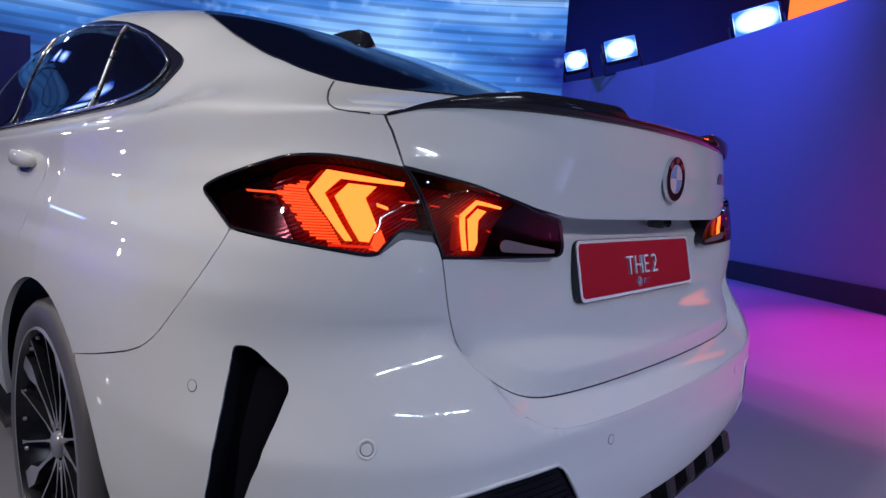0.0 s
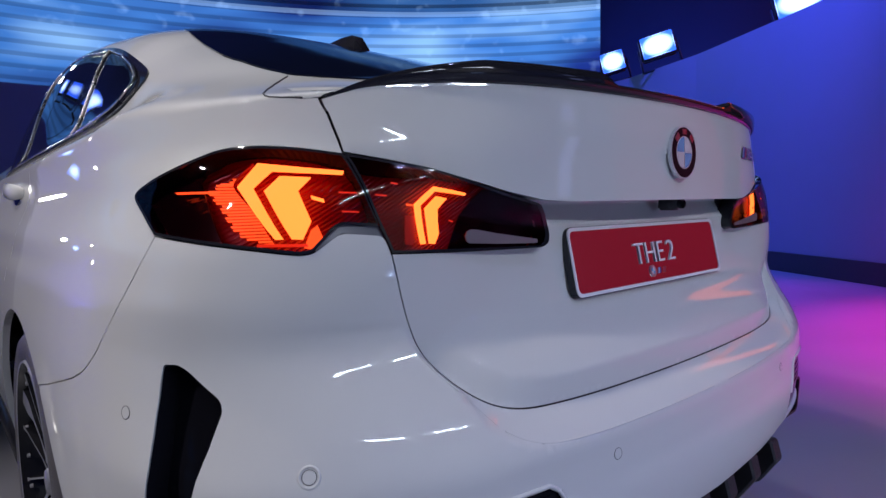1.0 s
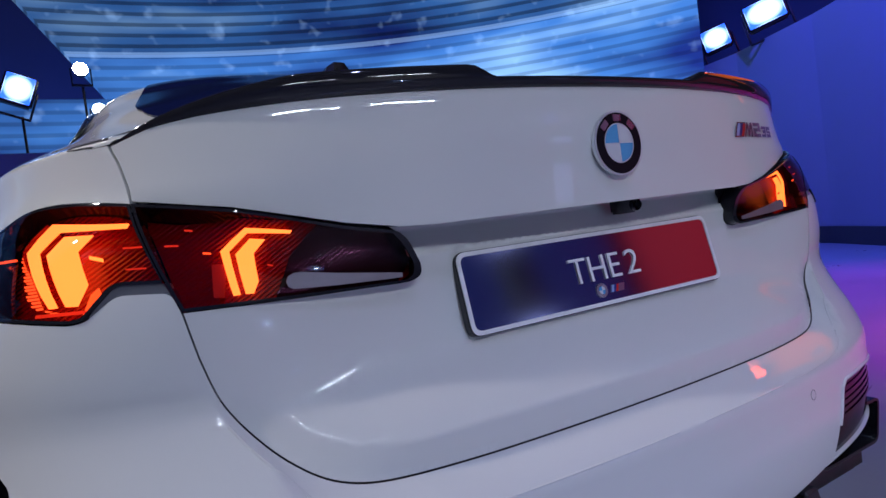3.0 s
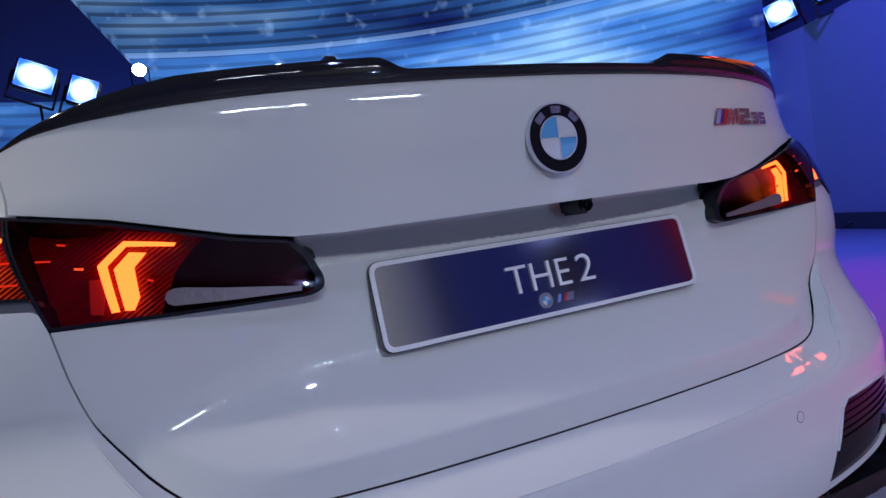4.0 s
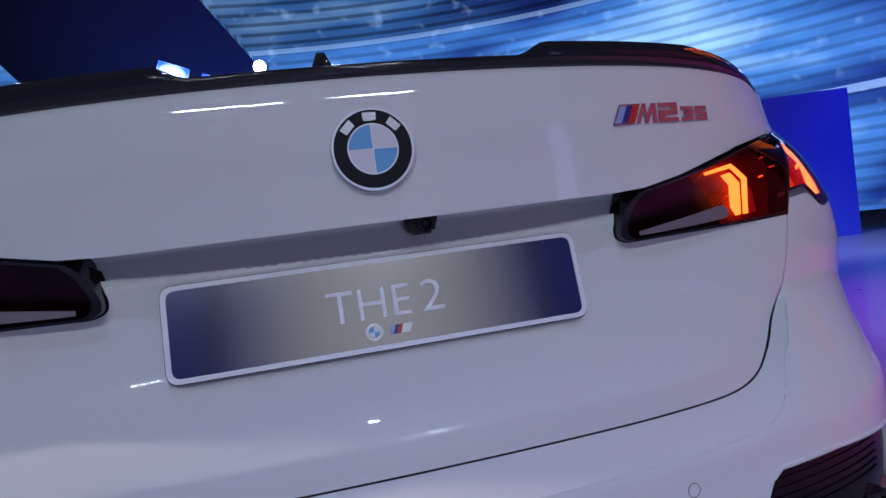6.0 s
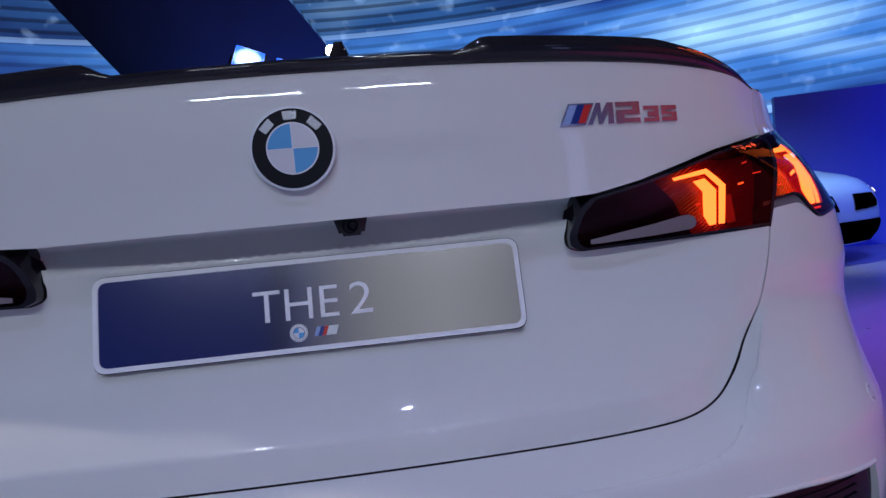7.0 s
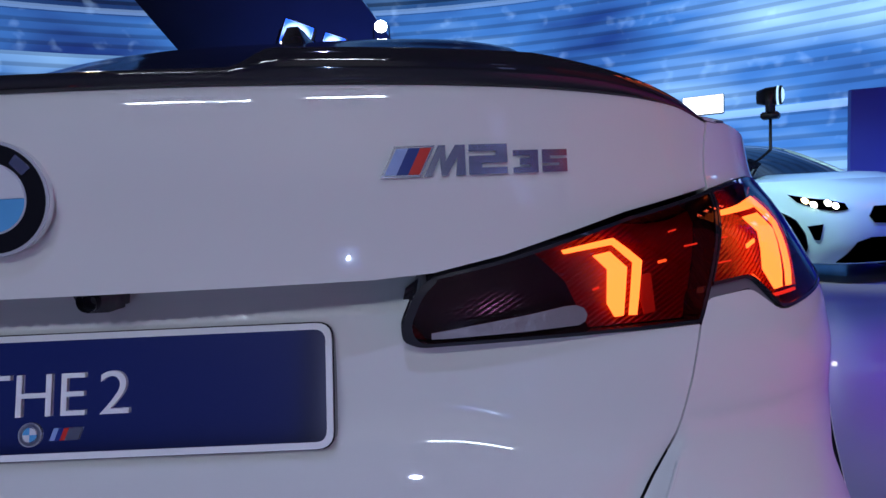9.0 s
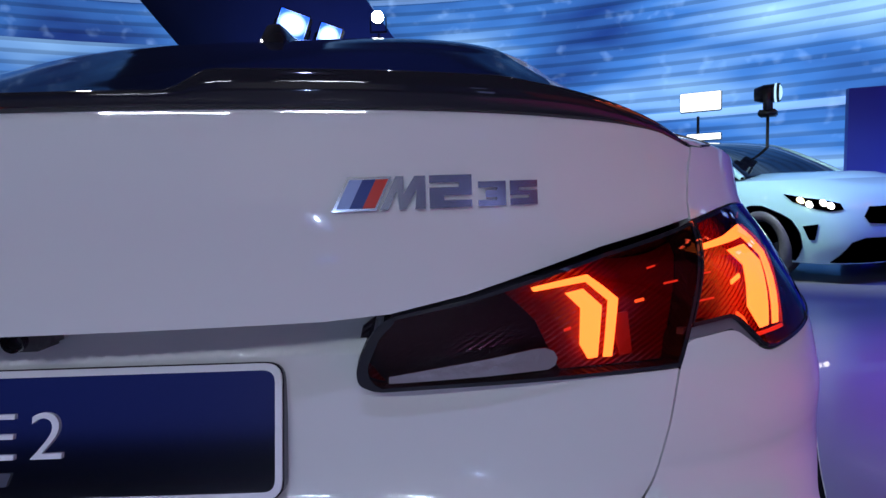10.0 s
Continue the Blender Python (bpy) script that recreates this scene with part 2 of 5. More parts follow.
LED_GREY = fading_screen("pale_led_picture", (0.50, 0.51, 0.56), (0.02, 0.03, 0.17), 0.52)
LAMP_BLUE = hot_lamp("blue_beam", (0.55, 0.80, 1.0), (0.01, 0.05, 0.45), 5)
LAMP_WHITE = glow("white_beam", (1.0, 0.98, 0.93), 40)
LAMP_RED = glow("red_beam", (1.0, 0.10, 0.04), 13)
COLUMN_BLUE = glow("column_panel", (0.35, 0.42, 1.0), 1.4)
LAMP_PALE = glow("pale_lens", (0.45, 0.75, 1.0), 1.2)
LIGHT_BAR = glow("light_bar", (0.95, 0.97, 1.0), 6)
SOFTBOX = glow("softbox", (0.9, 0.97, 1.0), 2.2)
WALL = plain("painted_wall", (0.22, 0.23, 0.32), 0.6, 0, 0, 0.2, 120, 0.06)
DARK = plain("black_drape", (0.03, 0.03, 0.036), 0.8, 0, 0, 0.5, 60, 0.3)
FLOOR = plain("show_floor", (0.22, 0.22, 0.24), 0.3, 0, 0.2, 0.1, 90, 0.12)
MINT = plain("pale_mint_paint", (0.42, 0.68, 0.66), 0.35, 0, 1.0, 0, 60, 0.02)
PANEL_BLUE = plain("blue_panel", (0.03, 0.05, 0.40), 0.5, 0, 0, 0, 80, 0.1)


# ---- mesh helpers ----
def mesh_object(name, verts, faces, mat, parent=None, label="", smooth_faces=True, sharp=(), uvs=None, normals=None):
    me = bpy.data.meshes.new(name)
    me.from_pydata([tuple(v) for v in verts], [], faces)
    me.materials.append(mat)
    me.polygons.foreach_set("use_smooth", [smooth_faces] * len(me.polygons))
    if sharp:
        cut = {tuple(sorted(e)) for e in sharp}
        for e in me.edges:
            if tuple(sorted(e.vertices)) in cut:
                e.use_edge_sharp = True
    if uvs is not None:
        layer = me.uv_layers.new(name="UVMap")
        for loop in me.loops:
            layer.data[loop.index].uv = uvs[loop.vertex_index]
    me.update()
    if normals is not None:
        # the skin's own normals on the sheet, face normals on the rolled border
        count, split = normals
        rows = []
        for p in me.polygons:
            for v in p.vertices:
                rows.append(tuple(split[v]) if p.index < count else tuple(p.normal))
        me.normals_split_custom_set(rows)
    ob = new(name, me)
    ob.parent = parent
    if label:
        ob["label"] = label
    return ob


def part(name, bm, mat, parent=None, label="", smooth_faces=True):
    """Links a bmesh as one mesh object under a thing or part."""
    me = bpy.data.meshes.new(name)
    bmesh.ops.recalc_face_normals(bm, faces=bm.faces)
    bm.to_mesh(me)
    bm.free()
    me.materials.append(mat)
    me.polygons.foreach_set("use_smooth", [smooth_faces] * len(me.polygons))
    ob = new(name, me)
    ob.parent = parent
    if label:
        ob["label"] = label
    return ob


def box(sx, sy, sz, m=Matrix(), bevel=0.0):
    bm = bmesh.new()
    bmesh.ops.create_cube(bm, size=1, matrix=m @ Matrix.Diagonal((sx, sy, sz, 1)))
    if bevel:
        bmesh.ops.bevel(bm, geom=bm.edges[:], offset=bevel, segments=2, affect="EDGES")
    return bm


def turned(profile, count=48, m=Matrix()):
    """A body of revolution about local z from (radius, height) pairs."""
    bm = bmesh.new()
    rings = [[bm.verts.new(m @ Vector((r * math.cos(2 * math.pi * k / count), r * math.sin(2 * math.pi * k / count), h))) for k in range(count)] for r, h in profile]
    for a, b in zip(rings, rings[1:]):
        for k in range(count):
            bm.faces.new((a[k], a[(k + 1) % count], b[(k + 1) % count], b[k]))
    return bm


def empty(name, label, category, m=Matrix(), group="", kind=""):
    ob = new(name)
    ob.matrix_world = m
    return tagged(ob, label, category, group, kind)


def ease(a, b, v):
    t = min(1, max(0, (v - a) / (b - a)))
    return t * t * (3 - 2 * t)


# ---- the main car's lower skin: plan curves that change with height ----
def smooth(knots, z):
    """Smooth curve through (z, value) knots."""
    n = len(knots)
    if z <= knots[0][0]:
        return knots[0][1]
    if z >= knots[-1][0]:
        return knots[-1][1]
    i = max(k for k in range(n - 1) if knots[k][0] <= z)
    slope = [(knots[min(k + 1, n - 1)][1] - knots[max(k - 1, 0)][1]) / (knots[min(k + 1, n - 1)][0] - knots[max(k - 1, 0)][0]) for k in (i, i + 1)]
    h = knots[i + 1][0] - knots[i][0]
    t = (z - knots[i][0]) / h
    return (2 * t**3 - 3 * t * t + 1) * knots[i][1] + (t**3 - 2 * t * t + t) * h * slope[0] + (3 * t * t - 2 * t**3) * knots[i + 1][1] + (t**3 - t * t) * h * slope[1]


REAR = [(0.28, -0.04), (0.38, -0.078), (0.46, -0.088), (0.545, -0.078), (0.562, -0.074), (0.575, -0.067), (0.607, -0.044), (0.66, -0.006), (0.72, 0.030), (0.80, 0.046), (0.86, 0.044), (0.92, 0.016), (0.97, 0.0), (1.03, 0.003), (1.07, 0.010)]
CROWN = [(0.28, 0.15), (0.55, 0.14), (0.66, 0.10), (0.78, 0.0), (0.85, 0.0), (0.93, 0.125), (0.955, 0.19), (0.985, 0.215), (1.07, 0.21)]
HALF = [(0.28, 0.87), (0.45, 0.895), (0.66, 0.90), (0.76, 0.890), (0.80, 0.879), (0.84, 0.867), (0.875, 0.850), (0.91, 0.834), (0.95, 0.830), (1.0, 0.832), (1.07, 0.828)]
POWER = [(0.28, 5.5), (0.5, 6.0), (0.66, 5.9), (0.8, 5.8), (0.84, 5.9), (0.875, 6.1), (0.91, 6.2), (0.95, 5.8), (1.0, 5.4), (1.07, 5.2)]
CORNER = 1.1
STEPS = np.linspace(0, 1, 241)
PHI = math.pi / 2 * np.where(STEPS < 0.5, 4 * STEPS**3, 1 - 4 * (1 - STEPS) ** 3)
TABLE = {}


def plan(z, upper):
    """Plan curve of the skin at height z from the tail's middle round the corner to the nose: arc length, x, y."""
    key = (round(z, 4), upper)
    if key not in TABLE:
        zz = max(z, 0.955) if upper else z
        w, n = smooth(HALF, z), smooth(POWER, zz)
        x = w * np.sin(PHI) ** (2 / n)
        y = smooth(REAR, zz) + smooth(CROWN, zz) * x * x + CORNER * (1 - np.maximum(np.cos(PHI), 0) ** (2 / n))
        side = np.linspace(y[-1] + 0.02, 4.42, 60)
        x = np.r_[x, w * (1 - 0.42 * np.clip((side - 3.3) / 1.15, 0, 1) ** 3)]
        y = np.r_[y, side]
        x = x + (0.006 + 0.012 * min(1, max(0, (z - 0.8) / 0.1))) * np.clip((y - 0.42) / 0.5, 0, 1) ** 2
        TABLE[key] = (np.r_[0, np.cumsum(np.hypot(np.diff(x), np.diff(y)))], x, y)
    return TABLE[key]


def near_lid(a, z):
    """How far a point of the skin lies from the boot lid's shut line."""
    best = 9.0
    for (p, q), (r, s) in zip(LID_LINE, LID_LINE[1:]):
        t = ((a - p) * (r - p) + (z - q) * (s - q)) / ((r - p) ** 2 + (s - q) ** 2)
        t = min(1, max(0, t))
        best = min(best, math.hypot(a - p - t * (r - p), z - q - t * (s - q)))
    return best


PROUD = [(0.50, 0.0), (0.56, 0.006), (0.59, 0.012), (0.62, 0.015), (0.65, 0.012), (0.68, 0.006), (0.72, 0.0), (0.80, 0.0)]
LID_LINE = []
TUCK, RIDGE, SCOOP = 0.017, 0.015, 0.850


def skin(a, z, upper=False, pocket=False, channel=False):
    s, x, y = plan(z, upper)
    r = abs(a)
    yy = float(np.interp(r, s, y))
    if pocket:
        # the scoop under the lip, the field behind the plate, and the foot that turns in towards the shut line
        yy += 0.032 * min(1, max(0, (z - SCOOP) / 0.034)) + 0.016 * (1 - ease(0.35, 0.60, r)) * ease(0.66, 0.74, z)
        if z < 0.80:
            d = near_lid(r, z)
            yy += TUCK * (1 - ease(0.67, 0.735, z)) * (1 - min(1, d / 0.042)) ** 1.3 - RIDGE * (1 - ease(0.68, 0.80, z)) * min(1, d / 0.042) * (1 - ease(0.042, 0.20, d)) * (1 - ease(0.34, 0.52, r))
    if channel and z < 0.74:
        # the bumper's flank runs from the shut line out to a crease that stands proud of the lid
        wide = 0.010 + 0.026 * (1 - ease(0.598, 0.655, z))
        t = min(1, near_lid(r, z) / wide)
        yy += TUCK * (1 - ease(0.67, 0.735, z)) * (1 - t) * (1 - ease(0.62, 0.70, r)) - smooth(PROUD, z) * t * (1 - ease(0.66, 0.88, r))
    return Vector((math.copysign(float(np.interp(r, s, x)), a), yy, z))


def at_x(x, z, upper=False):
    s, xs, ys = plan(z, upper)
    return float(np.interp(x, xs[:241], s[:241])), z


def at_y(y, z):
    s, xs, ys = plan(z, False)
    return float(np.interp(y, ys, s)), z


def skin_at(p, depth, upper=False, pocket=False, channel=False):
    """The skin's point at p, moved inwards by depth."""
    e = 0.002
    how = (upper, pocket, channel)
    o = skin(p[0], p[1], *how)
    if depth == 0:
        return o
    n = (skin(p[0] + e, p[1], *how) - skin(p[0] - e, p[1], *how)).cross(skin(p[0], p[1] + e, *how) - skin(p[0], p[1] - e, *how)).normalized()
    return o - n * depth


def dense(poly, step):
    out = []
    for (a, b), (c, d) in zip(poly, poly[1:] + poly[:1]):
        k = max(1, int(math.hypot(c - a, d - b) / step))
        out += [(a + (c - a) * i / k, b + (d - b) * i / k) for i in range(k)]
    return out


def rounded(poly, radius, steps=4):
    """The polygon with its corners rounded."""
    out = []
    n = len(poly)
    for i in range(n):
        p, q, r = Vector(poly[i - 1]), Vector(poly[i]), Vector(poly[(i + 1) % n])
        d = min(radius, (p - q).length * 0.45, (r - q).length * 0.45)
        s, e = q + (p - q).normalized() * d, q + (r - q).normalized() * d
        for k in range(steps + 1):
            t = k / steps
            out.append(tuple(s * (1 - t) ** 2 + q * 2 * t * (1 - t) + e * t * t))
    return out


def open_round(pts, radius):
    """The open line with its inner corners rounded; the ends stay."""
    ring = rounded(list(pts), radius)
    return [tuple(pts[0])] + [tuple(p) for p in ring[5:-5]] + [tuple(pts[-1])]


def inset(poly, d):
    """The closed polygon drawn in by d."""
    area2 = sum(a * d2 - c * b for (a, b), (c, d2) in zip(poly, poly[1:] + poly[:1]))
    sign = 1 if area2 > 0 else -1
    out = []
    n = len(poly)
    for i in range(n):
        p, q, r = Vector(poly[i - 1]), Vector(poly[i]), Vector(poly[(i + 1) % n])
        u, v = (q - p).normalized(), (r - q).normalized()
        m = (Vector((-u.y, u.x)) + Vector((-v.y, v.x))) * sign
        if m.length < 1e-6:
            out.append(tuple(q))
            continue
        m.normalize()
        c = max(0.5, m.dot(Vector((-u.y, u.x)) * sign))
        out.append(tuple(q + m * d / c))
    return out


def inside(p, poly):
    hit = False
    for (a, b), (c, d) in zip(poly, poly[1:] + poly[:1]):
        if (b > p[1]) != (d > p[1]) and p[0] < (c - a) * (p[1] - b) / (d - b) + a:
            hit = not hit
    return hit


def fill(poly, holes, grid, extra=()):
    """Flat triangles that fill poly less holes: points and faces; the border comes first."""
    from mathutils.geometry import delaunay_2d_cdt
    loops = [poly] + list(holes)
    pts = [Vector(p) for loop in loops for p in loop]
    edges, at = [], 0
    for loop in loops:
        edges += [(at + i, at + (i + 1) % len(loop)) for i in range(len(loop))]
        at += len(loop)
    ga, gz = grid
    lo, hi = [min(p[k] for p in poly) for k in (0, 1)], [max(p[k] for p in poly) for k in (0, 1)]
    rim = np.array([tuple(p) for p in pts])
    for i in range(int(lo[0] / ga) - 1, int(hi[0] / ga) + 2):
        for j in range(int(lo[1] / gz) - 1, int(hi[1] / gz) + 2):
            p = (i * ga, j * gz)
            if inside(p, poly) and not any(inside(p, h) for h in holes) and np.min(np.abs(rim - p).max(axis=1)) > 0.35 * min(ga, gz):
                pts.append(Vector(p))
    pts += [Vector(p) for p in extra if inside(p, poly)]
    v, _, f, *_ = delaunay_2d_cdt(pts, edges, [], 0, 1e-6)
    keep = []
    for t in f:
        c = sum((v[k] for k in t), Vector((0, 0))) / 3
        if inside(c, poly) and not any(inside(c, h) for h in holes):
            keep.append(t)
    return v, keep


def panel(name, poly, mat, parent, label="", holes=(), place=skin_at, grid=(0.022, 0.018), step=0.012, gap=0.0010, depth=0.014, lift=0.0, extra=(), **how):
    """A sheet on a curved skin, with rolled-in borders. poly and holes lie in the skin's own two coordinates."""
    loops = [dense(inset(poly, gap), step)] + [dense(inset(h, -gap), step) for h in holes]
    v, f = fill(loops[0], loops[1:], grid, extra)
    verts = [place(p, -lift, **how) for p in v]
    faces = []
    for t in f:
        a, b, c = (verts[k] for k in t)
        faces.append(list(t))
    sheet = len(faces)
    split = [(place(p, -lift - 0.004, **how) - o).normalized() for p, o in zip(v, verts)]
    count = {}
    for t in faces:
        for a, b in zip(t, t[1:] + t[:1]):
            count[(a, b)] = 1
    border = [(a, b) for a, b in count if (b, a) not in count]
    down = {}
    sharp = []
    for a, b in border:
        for k in (a, b):
            if k not in down:
                down[k] = len(verts)
                verts.append(place(v[k], depth - lift, **how))
        faces.append([b, a, down[a], down[b]])
        sharp.append((a, b))
    return mesh_object(name, verts, faces, mat, parent, label, True, sharp, None, (sheet, split))


def collar(name, poly, d0, d1, mat, parent, label="", gap=0.001):
    """An upright wall along the outline from depth d0 to d1 under the skin."""
    loop = dense(inset(poly, gap), 0.012)
    n = len(loop)
    verts = [skin_at(p, d0) for p in loop] + [skin_at(p, d1) for p in loop]
    faces = [[i, (i + 1) % n, n + (i + 1) % n, n + i] for i in range(n)]
    return mesh_object(name, verts, faces, mat, parent, label)


def seam_line(name, pts, mat, parent, radius=0.0016):
    """A thin dark tube that follows a panel gap."""
    verts, faces = [], []
    for i, p in enumerate(pts):
        t = (pts[min(i + 1, len(pts) - 1)] - pts[max(i - 1, 0)]).normalized()
        u = t.orthogonal().normalized()
        w = t.cross(u)
        verts += [p + (u * math.cos(k * math.pi / 3) + w * math.sin(k * math.pi / 3)) * radius for k in range(6)]
    for i in range(len(pts) - 1):
        for k in range(6):
            faces.append([i * 6 + k, i * 6 + (k + 1) % 6, i * 6 + 6 + (k + 1) % 6, i * 6 + 6 + k])
    return mesh_object(name, verts, faces, mat, parent)


def mirror(poly):
    return [(-a, z) for a, z in poly][::-1]


def sides(build):
    """Runs build for the right and the left half of the car: flip is mirror on the left."""
    build(lambda p: p)
    build(mirror)


# ---- the main car's upper skin: cross-sections from the shoulder over the roof ----
SPINE = [(0.10, 1.066), (0.163, 1.074), (0.25, 1.10), (0.35, 1.132), (0.45, 1.168), (0.62, 1.228), (0.80, 1.290), (1.0, 1.354), (1.2, 1.398), (1.5, 1.428), (1.9, 1.435), (2.4, 1.40), (2.8, 1.25), (3.15, 1.04), (3.5, 0.99), (4.0, 0.92), (4.42, 0.80)]
SHOULDER = [(0.10, 1.03), (0.15, 1.0245), (0.19, 1.02), (0.4, 1.0), (0.8, 0.975), (2.6, 0.96), (3.5, 0.90), (4.42, 0.74)]
ARCH = [(0.10, 1.75), (0.25, 1.75), (0.42, 2.0), (0.6, 2.35), (0.8, 2.6), (1.1, 2.7), (1.3, 2.8), (1.8, 2.8), (2.4, 2.8), (3.2, 3.5), (4.42, 3.5)]


# the glasshouse stands in from the shoulders: the belt's foot and the roof rail, by y
BELT_X = [(0.30, 0.70), (0.50, 0.735), (0.73, 0.747), (1.1, 0.750), (1.6, 0.768), (2.2, 0.772), (2.8, 0.74), (3.2, 0.70)]
BELT_Z = [(0.30, 1.045), (0.50, 1.052), (0.73, 1.058), (1.1, 1.060), (1.6, 1.048), (2.2, 1.03), (2.8, 1.0), (3.2, 0.98)]
RAIL_X = [(0.30, 0.50), (0.50, 0.55), (0.785, 0.560), (0.97, 0.568), (1.2, 0.572), (1.6, 0.59), (2.4, 0.58), (2.8, 0.60), (3.2, 0.55)]
RAIL_Z = [(0.30, 1.085), (0.50, 1.145), (0.785, 1.238), (0.97, 1.298), (1.2, 1.345), (1.6, 1.382), (2.4, 1.345), (2.8, 1.20), (3.2, 1.01)]
SECTION = {}


def section(y):
    """What shapes the cross-section at y: the half width and height at the shoulder, the middle's height, the curve's power, and the glasshouse's own points."""
    key = round(y, 5)
    if key not in SECTION:
        zr = smooth(SHOULDER, y)
        s, xs, ys = plan(zr, False)
        xr = float(np.interp(y, ys, xs))
        pts = [(xr, zr), (smooth(BELT_X, y), smooth(BELT_Z, y)), (smooth(RAIL_X, y), smooth(RAIL_Z, y)), (0.0, smooth(SPINE, y))]
        SECTION[key] = (smooth(ARCH, y), ease(0.30, 0.66, y) * (1 - ease(2.7, 3.1, y)), pts)
    return SECTION[key]


KNOTS = (0.0, 0.28, 0.62, 1.0)


def across(y, q):
    """Half width and height of the section at y; q runs from 0 at the shoulder to 1 in the middle."""
    n, f, pts = section(y)
    (xr, zr), zc = pts[0], pts[3][1]
    t = min(max(math.pi / 2 * q, 0), math.pi / 2)
    x, z = xr * max(math.cos(t), 0) ** (2 / n), zr + (zc - zr) * math.sin(t) ** (2 / n)
    if f > 0:
        i = 0 if q < KNOTS[1] else 1 if q < KNOTS[2] else 2
        h = KNOTS[i + 1] - KNOTS[i]
        u = min(max((q - KNOTS[i]) / h, 0), 1)
        out = []
        for k in (0, 1):
            v = [p[k] for p in pts]
            inner_slope = [(v[j + 1] - v[j - 1]) / (KNOTS[j + 1] - KNOTS[j - 1]) for j in (1, 2)]
            slope = [(-0.16, 0.42)[k], *inner_slope, ((v[3] - v[2]) / (KNOTS[3] - KNOTS[2]) * 1.1, 0.0)[k]]
            out.append((2 * u**3 - 3 * u * u + 1) * v[i] + (u**3 - 2 * u * u + u) * h * slope[i] + (3 * u * u - 2 * u**3) * v[i + 1] + (u**3 - u * u) * h * slope[i + 1])
        x, z = x + (out[0] - x) * f, z + (out[1] - z) * f
    return max(x, 0.0), z


def roof_skin(y, q):
    """q runs from 0 at the right shoulder over 1 in the middle to 2 at the left shoulder."""
    x, z = across(y, min(q, 2 - q))
    return Vector((x if q <= 1 else -x, y, z))


def roof_at(p, depth):
    o = roof_skin(p[0], p[1])
    if depth == 0:
        return o
    e = 0.004
    n = (roof_skin(p[0] + e, p[1]) - roof_skin(p[0] - e, p[1])).cross(roof_skin(p[0], p[1] + e) - roof_skin(p[0], p[1] - e))
    return o - n.normalized() * depth


def solved(y, k, value):
    """The q at which the section's half width (k 0) or height (k 1) has that value."""
    lo, hi = 0.0, 1.0
    for _ in range(34):
        mid = (lo + hi) / 2
        v = across(y, mid)[k]
        if (v > value) == (k == 0):
            lo = mid
        else:
            hi = mid
    return (lo + hi) / 2


def q_x(y, x):
    q = solved(y, 0, abs(x))
    return (y, q if x >= 0 else 2 - q)


def q_z(y, z):
    return (y, solved(y, 1, z))


car = empty("car", "white four-door coupe with lit red tail lamps on show floor", "car")


def roof_normal(y, q):
    """Outward normal of the cabin; at the shoulder it meets that of the lower skin."""
    e = 0.003
    q1 = min(max(q, 0.02), 1.98)
    n = (roof_skin(y + e, q1) - roof_skin(y - e, q1)).cross(roof_skin(y, q1 + e) - roof_skin(y, q1 - e)).normalized()
    a, z = at_y(y, smooth(SHOULDER, y))
    p = (a if q <= 1 else -a, z)
    low = (skin_at(p, -0.004) - skin_at(p, 0)).normalized()
    f = ease(0.0, 0.22, min(q, 2 - q))
    return (low * (1 - f) + n * f).normalized()


def grid_mesh(name, us, vs, place, mat, parent, label="", normal=None):
    verts = [place(u, v) for u in us for v in vs]
    n = len(vs)
    faces = [[i * n + j, (i + 1) * n + j, (i + 1) * n + j + 1, i * n + j + 1] for i in range(len(us) - 1) for j in range(n - 1)]
    split = None
    if normal:
        split = (len(faces), [normal(u, v) for u in us for v in vs])
    return mesh_object(name, verts, faces, mat, parent, label, True, (), None, split)


# dark inner shell behind the gaps, and the shell over the cabin
def inner(a, z):
    return skin_at((a, z), 0.085)


grid_mesh("inner_shell", [k * 0.03 for k in range(-60, 61)], [0.25 + 0.02 * k for k in range(40)], inner, BLACK_MATT, car, "black inner shell behind the panel gaps")
Y_LIST = [0.150 + 0.0252 * k for k in range(48)] + [1.38 + 0.075 * k for k in range(41)]
grid_mesh("cabin_shell", Y_LIST, [0.5 * (k / 30) ** 1.5 if k < 30 else 2 - 0.5 * ((90 - k) / 30) ** 1.5 if k > 60 else 0.5 + (k - 30) / 30 for k in range(91)], roof_skin, PAINT, car, "white roof and pillars", roof_normal)

# outlines on the right half, in the lower skin's coordinates
SEAM_TOP, SEAM_LOW = at_x(0.631, 0.951), at_x(0.600, 0.827)
LAMP_IN = open_round([SEAM_TOP, at_x(0.533, 0.931), at_x(0.415, 0.899), at_x(0.348, 0.886), at_x(0.333, 0.872), at_x(0.3185, 0.840), at_x(0.3200, 0.825), at_x(0.336, 0.8185), at_x(0.46, 0.822), SEAM_LOW], 0.010)
LAMP_IN_LOW = [p for p in LAMP_IN[::-1] if p[1] < 0.884][1:]
OUT_LOW = [SEAM_LOW, at_x(0.607, 0.859), at_x(0.658, 0.864), at_x(0.690, 0.832), at_x(0.703, 0.830), at_y(0.148, 0.839), at_y(0.260, 0.854)]
OUT_TOP = open_round([OUT_LOW[-1], at_y(0.305, 0.880), at_y(0.361, 0.906), at_y(0.327, 0.925), at_y(0.239, 0.962), at_y(0.196, 0.964), at_x(0.669, 0.959), SEAM_TOP], 0.024)
NOTCH = open_round([(a, z - 0.009 * (0 < k < 3)) for k, (a, z) in enumerate(OUT_LOW)], 0.010)
OUT_LOW = open_round(OUT_LOW, 0.010)
LAMP_OUT = OUT_LOW + OUT_TOP[1:]
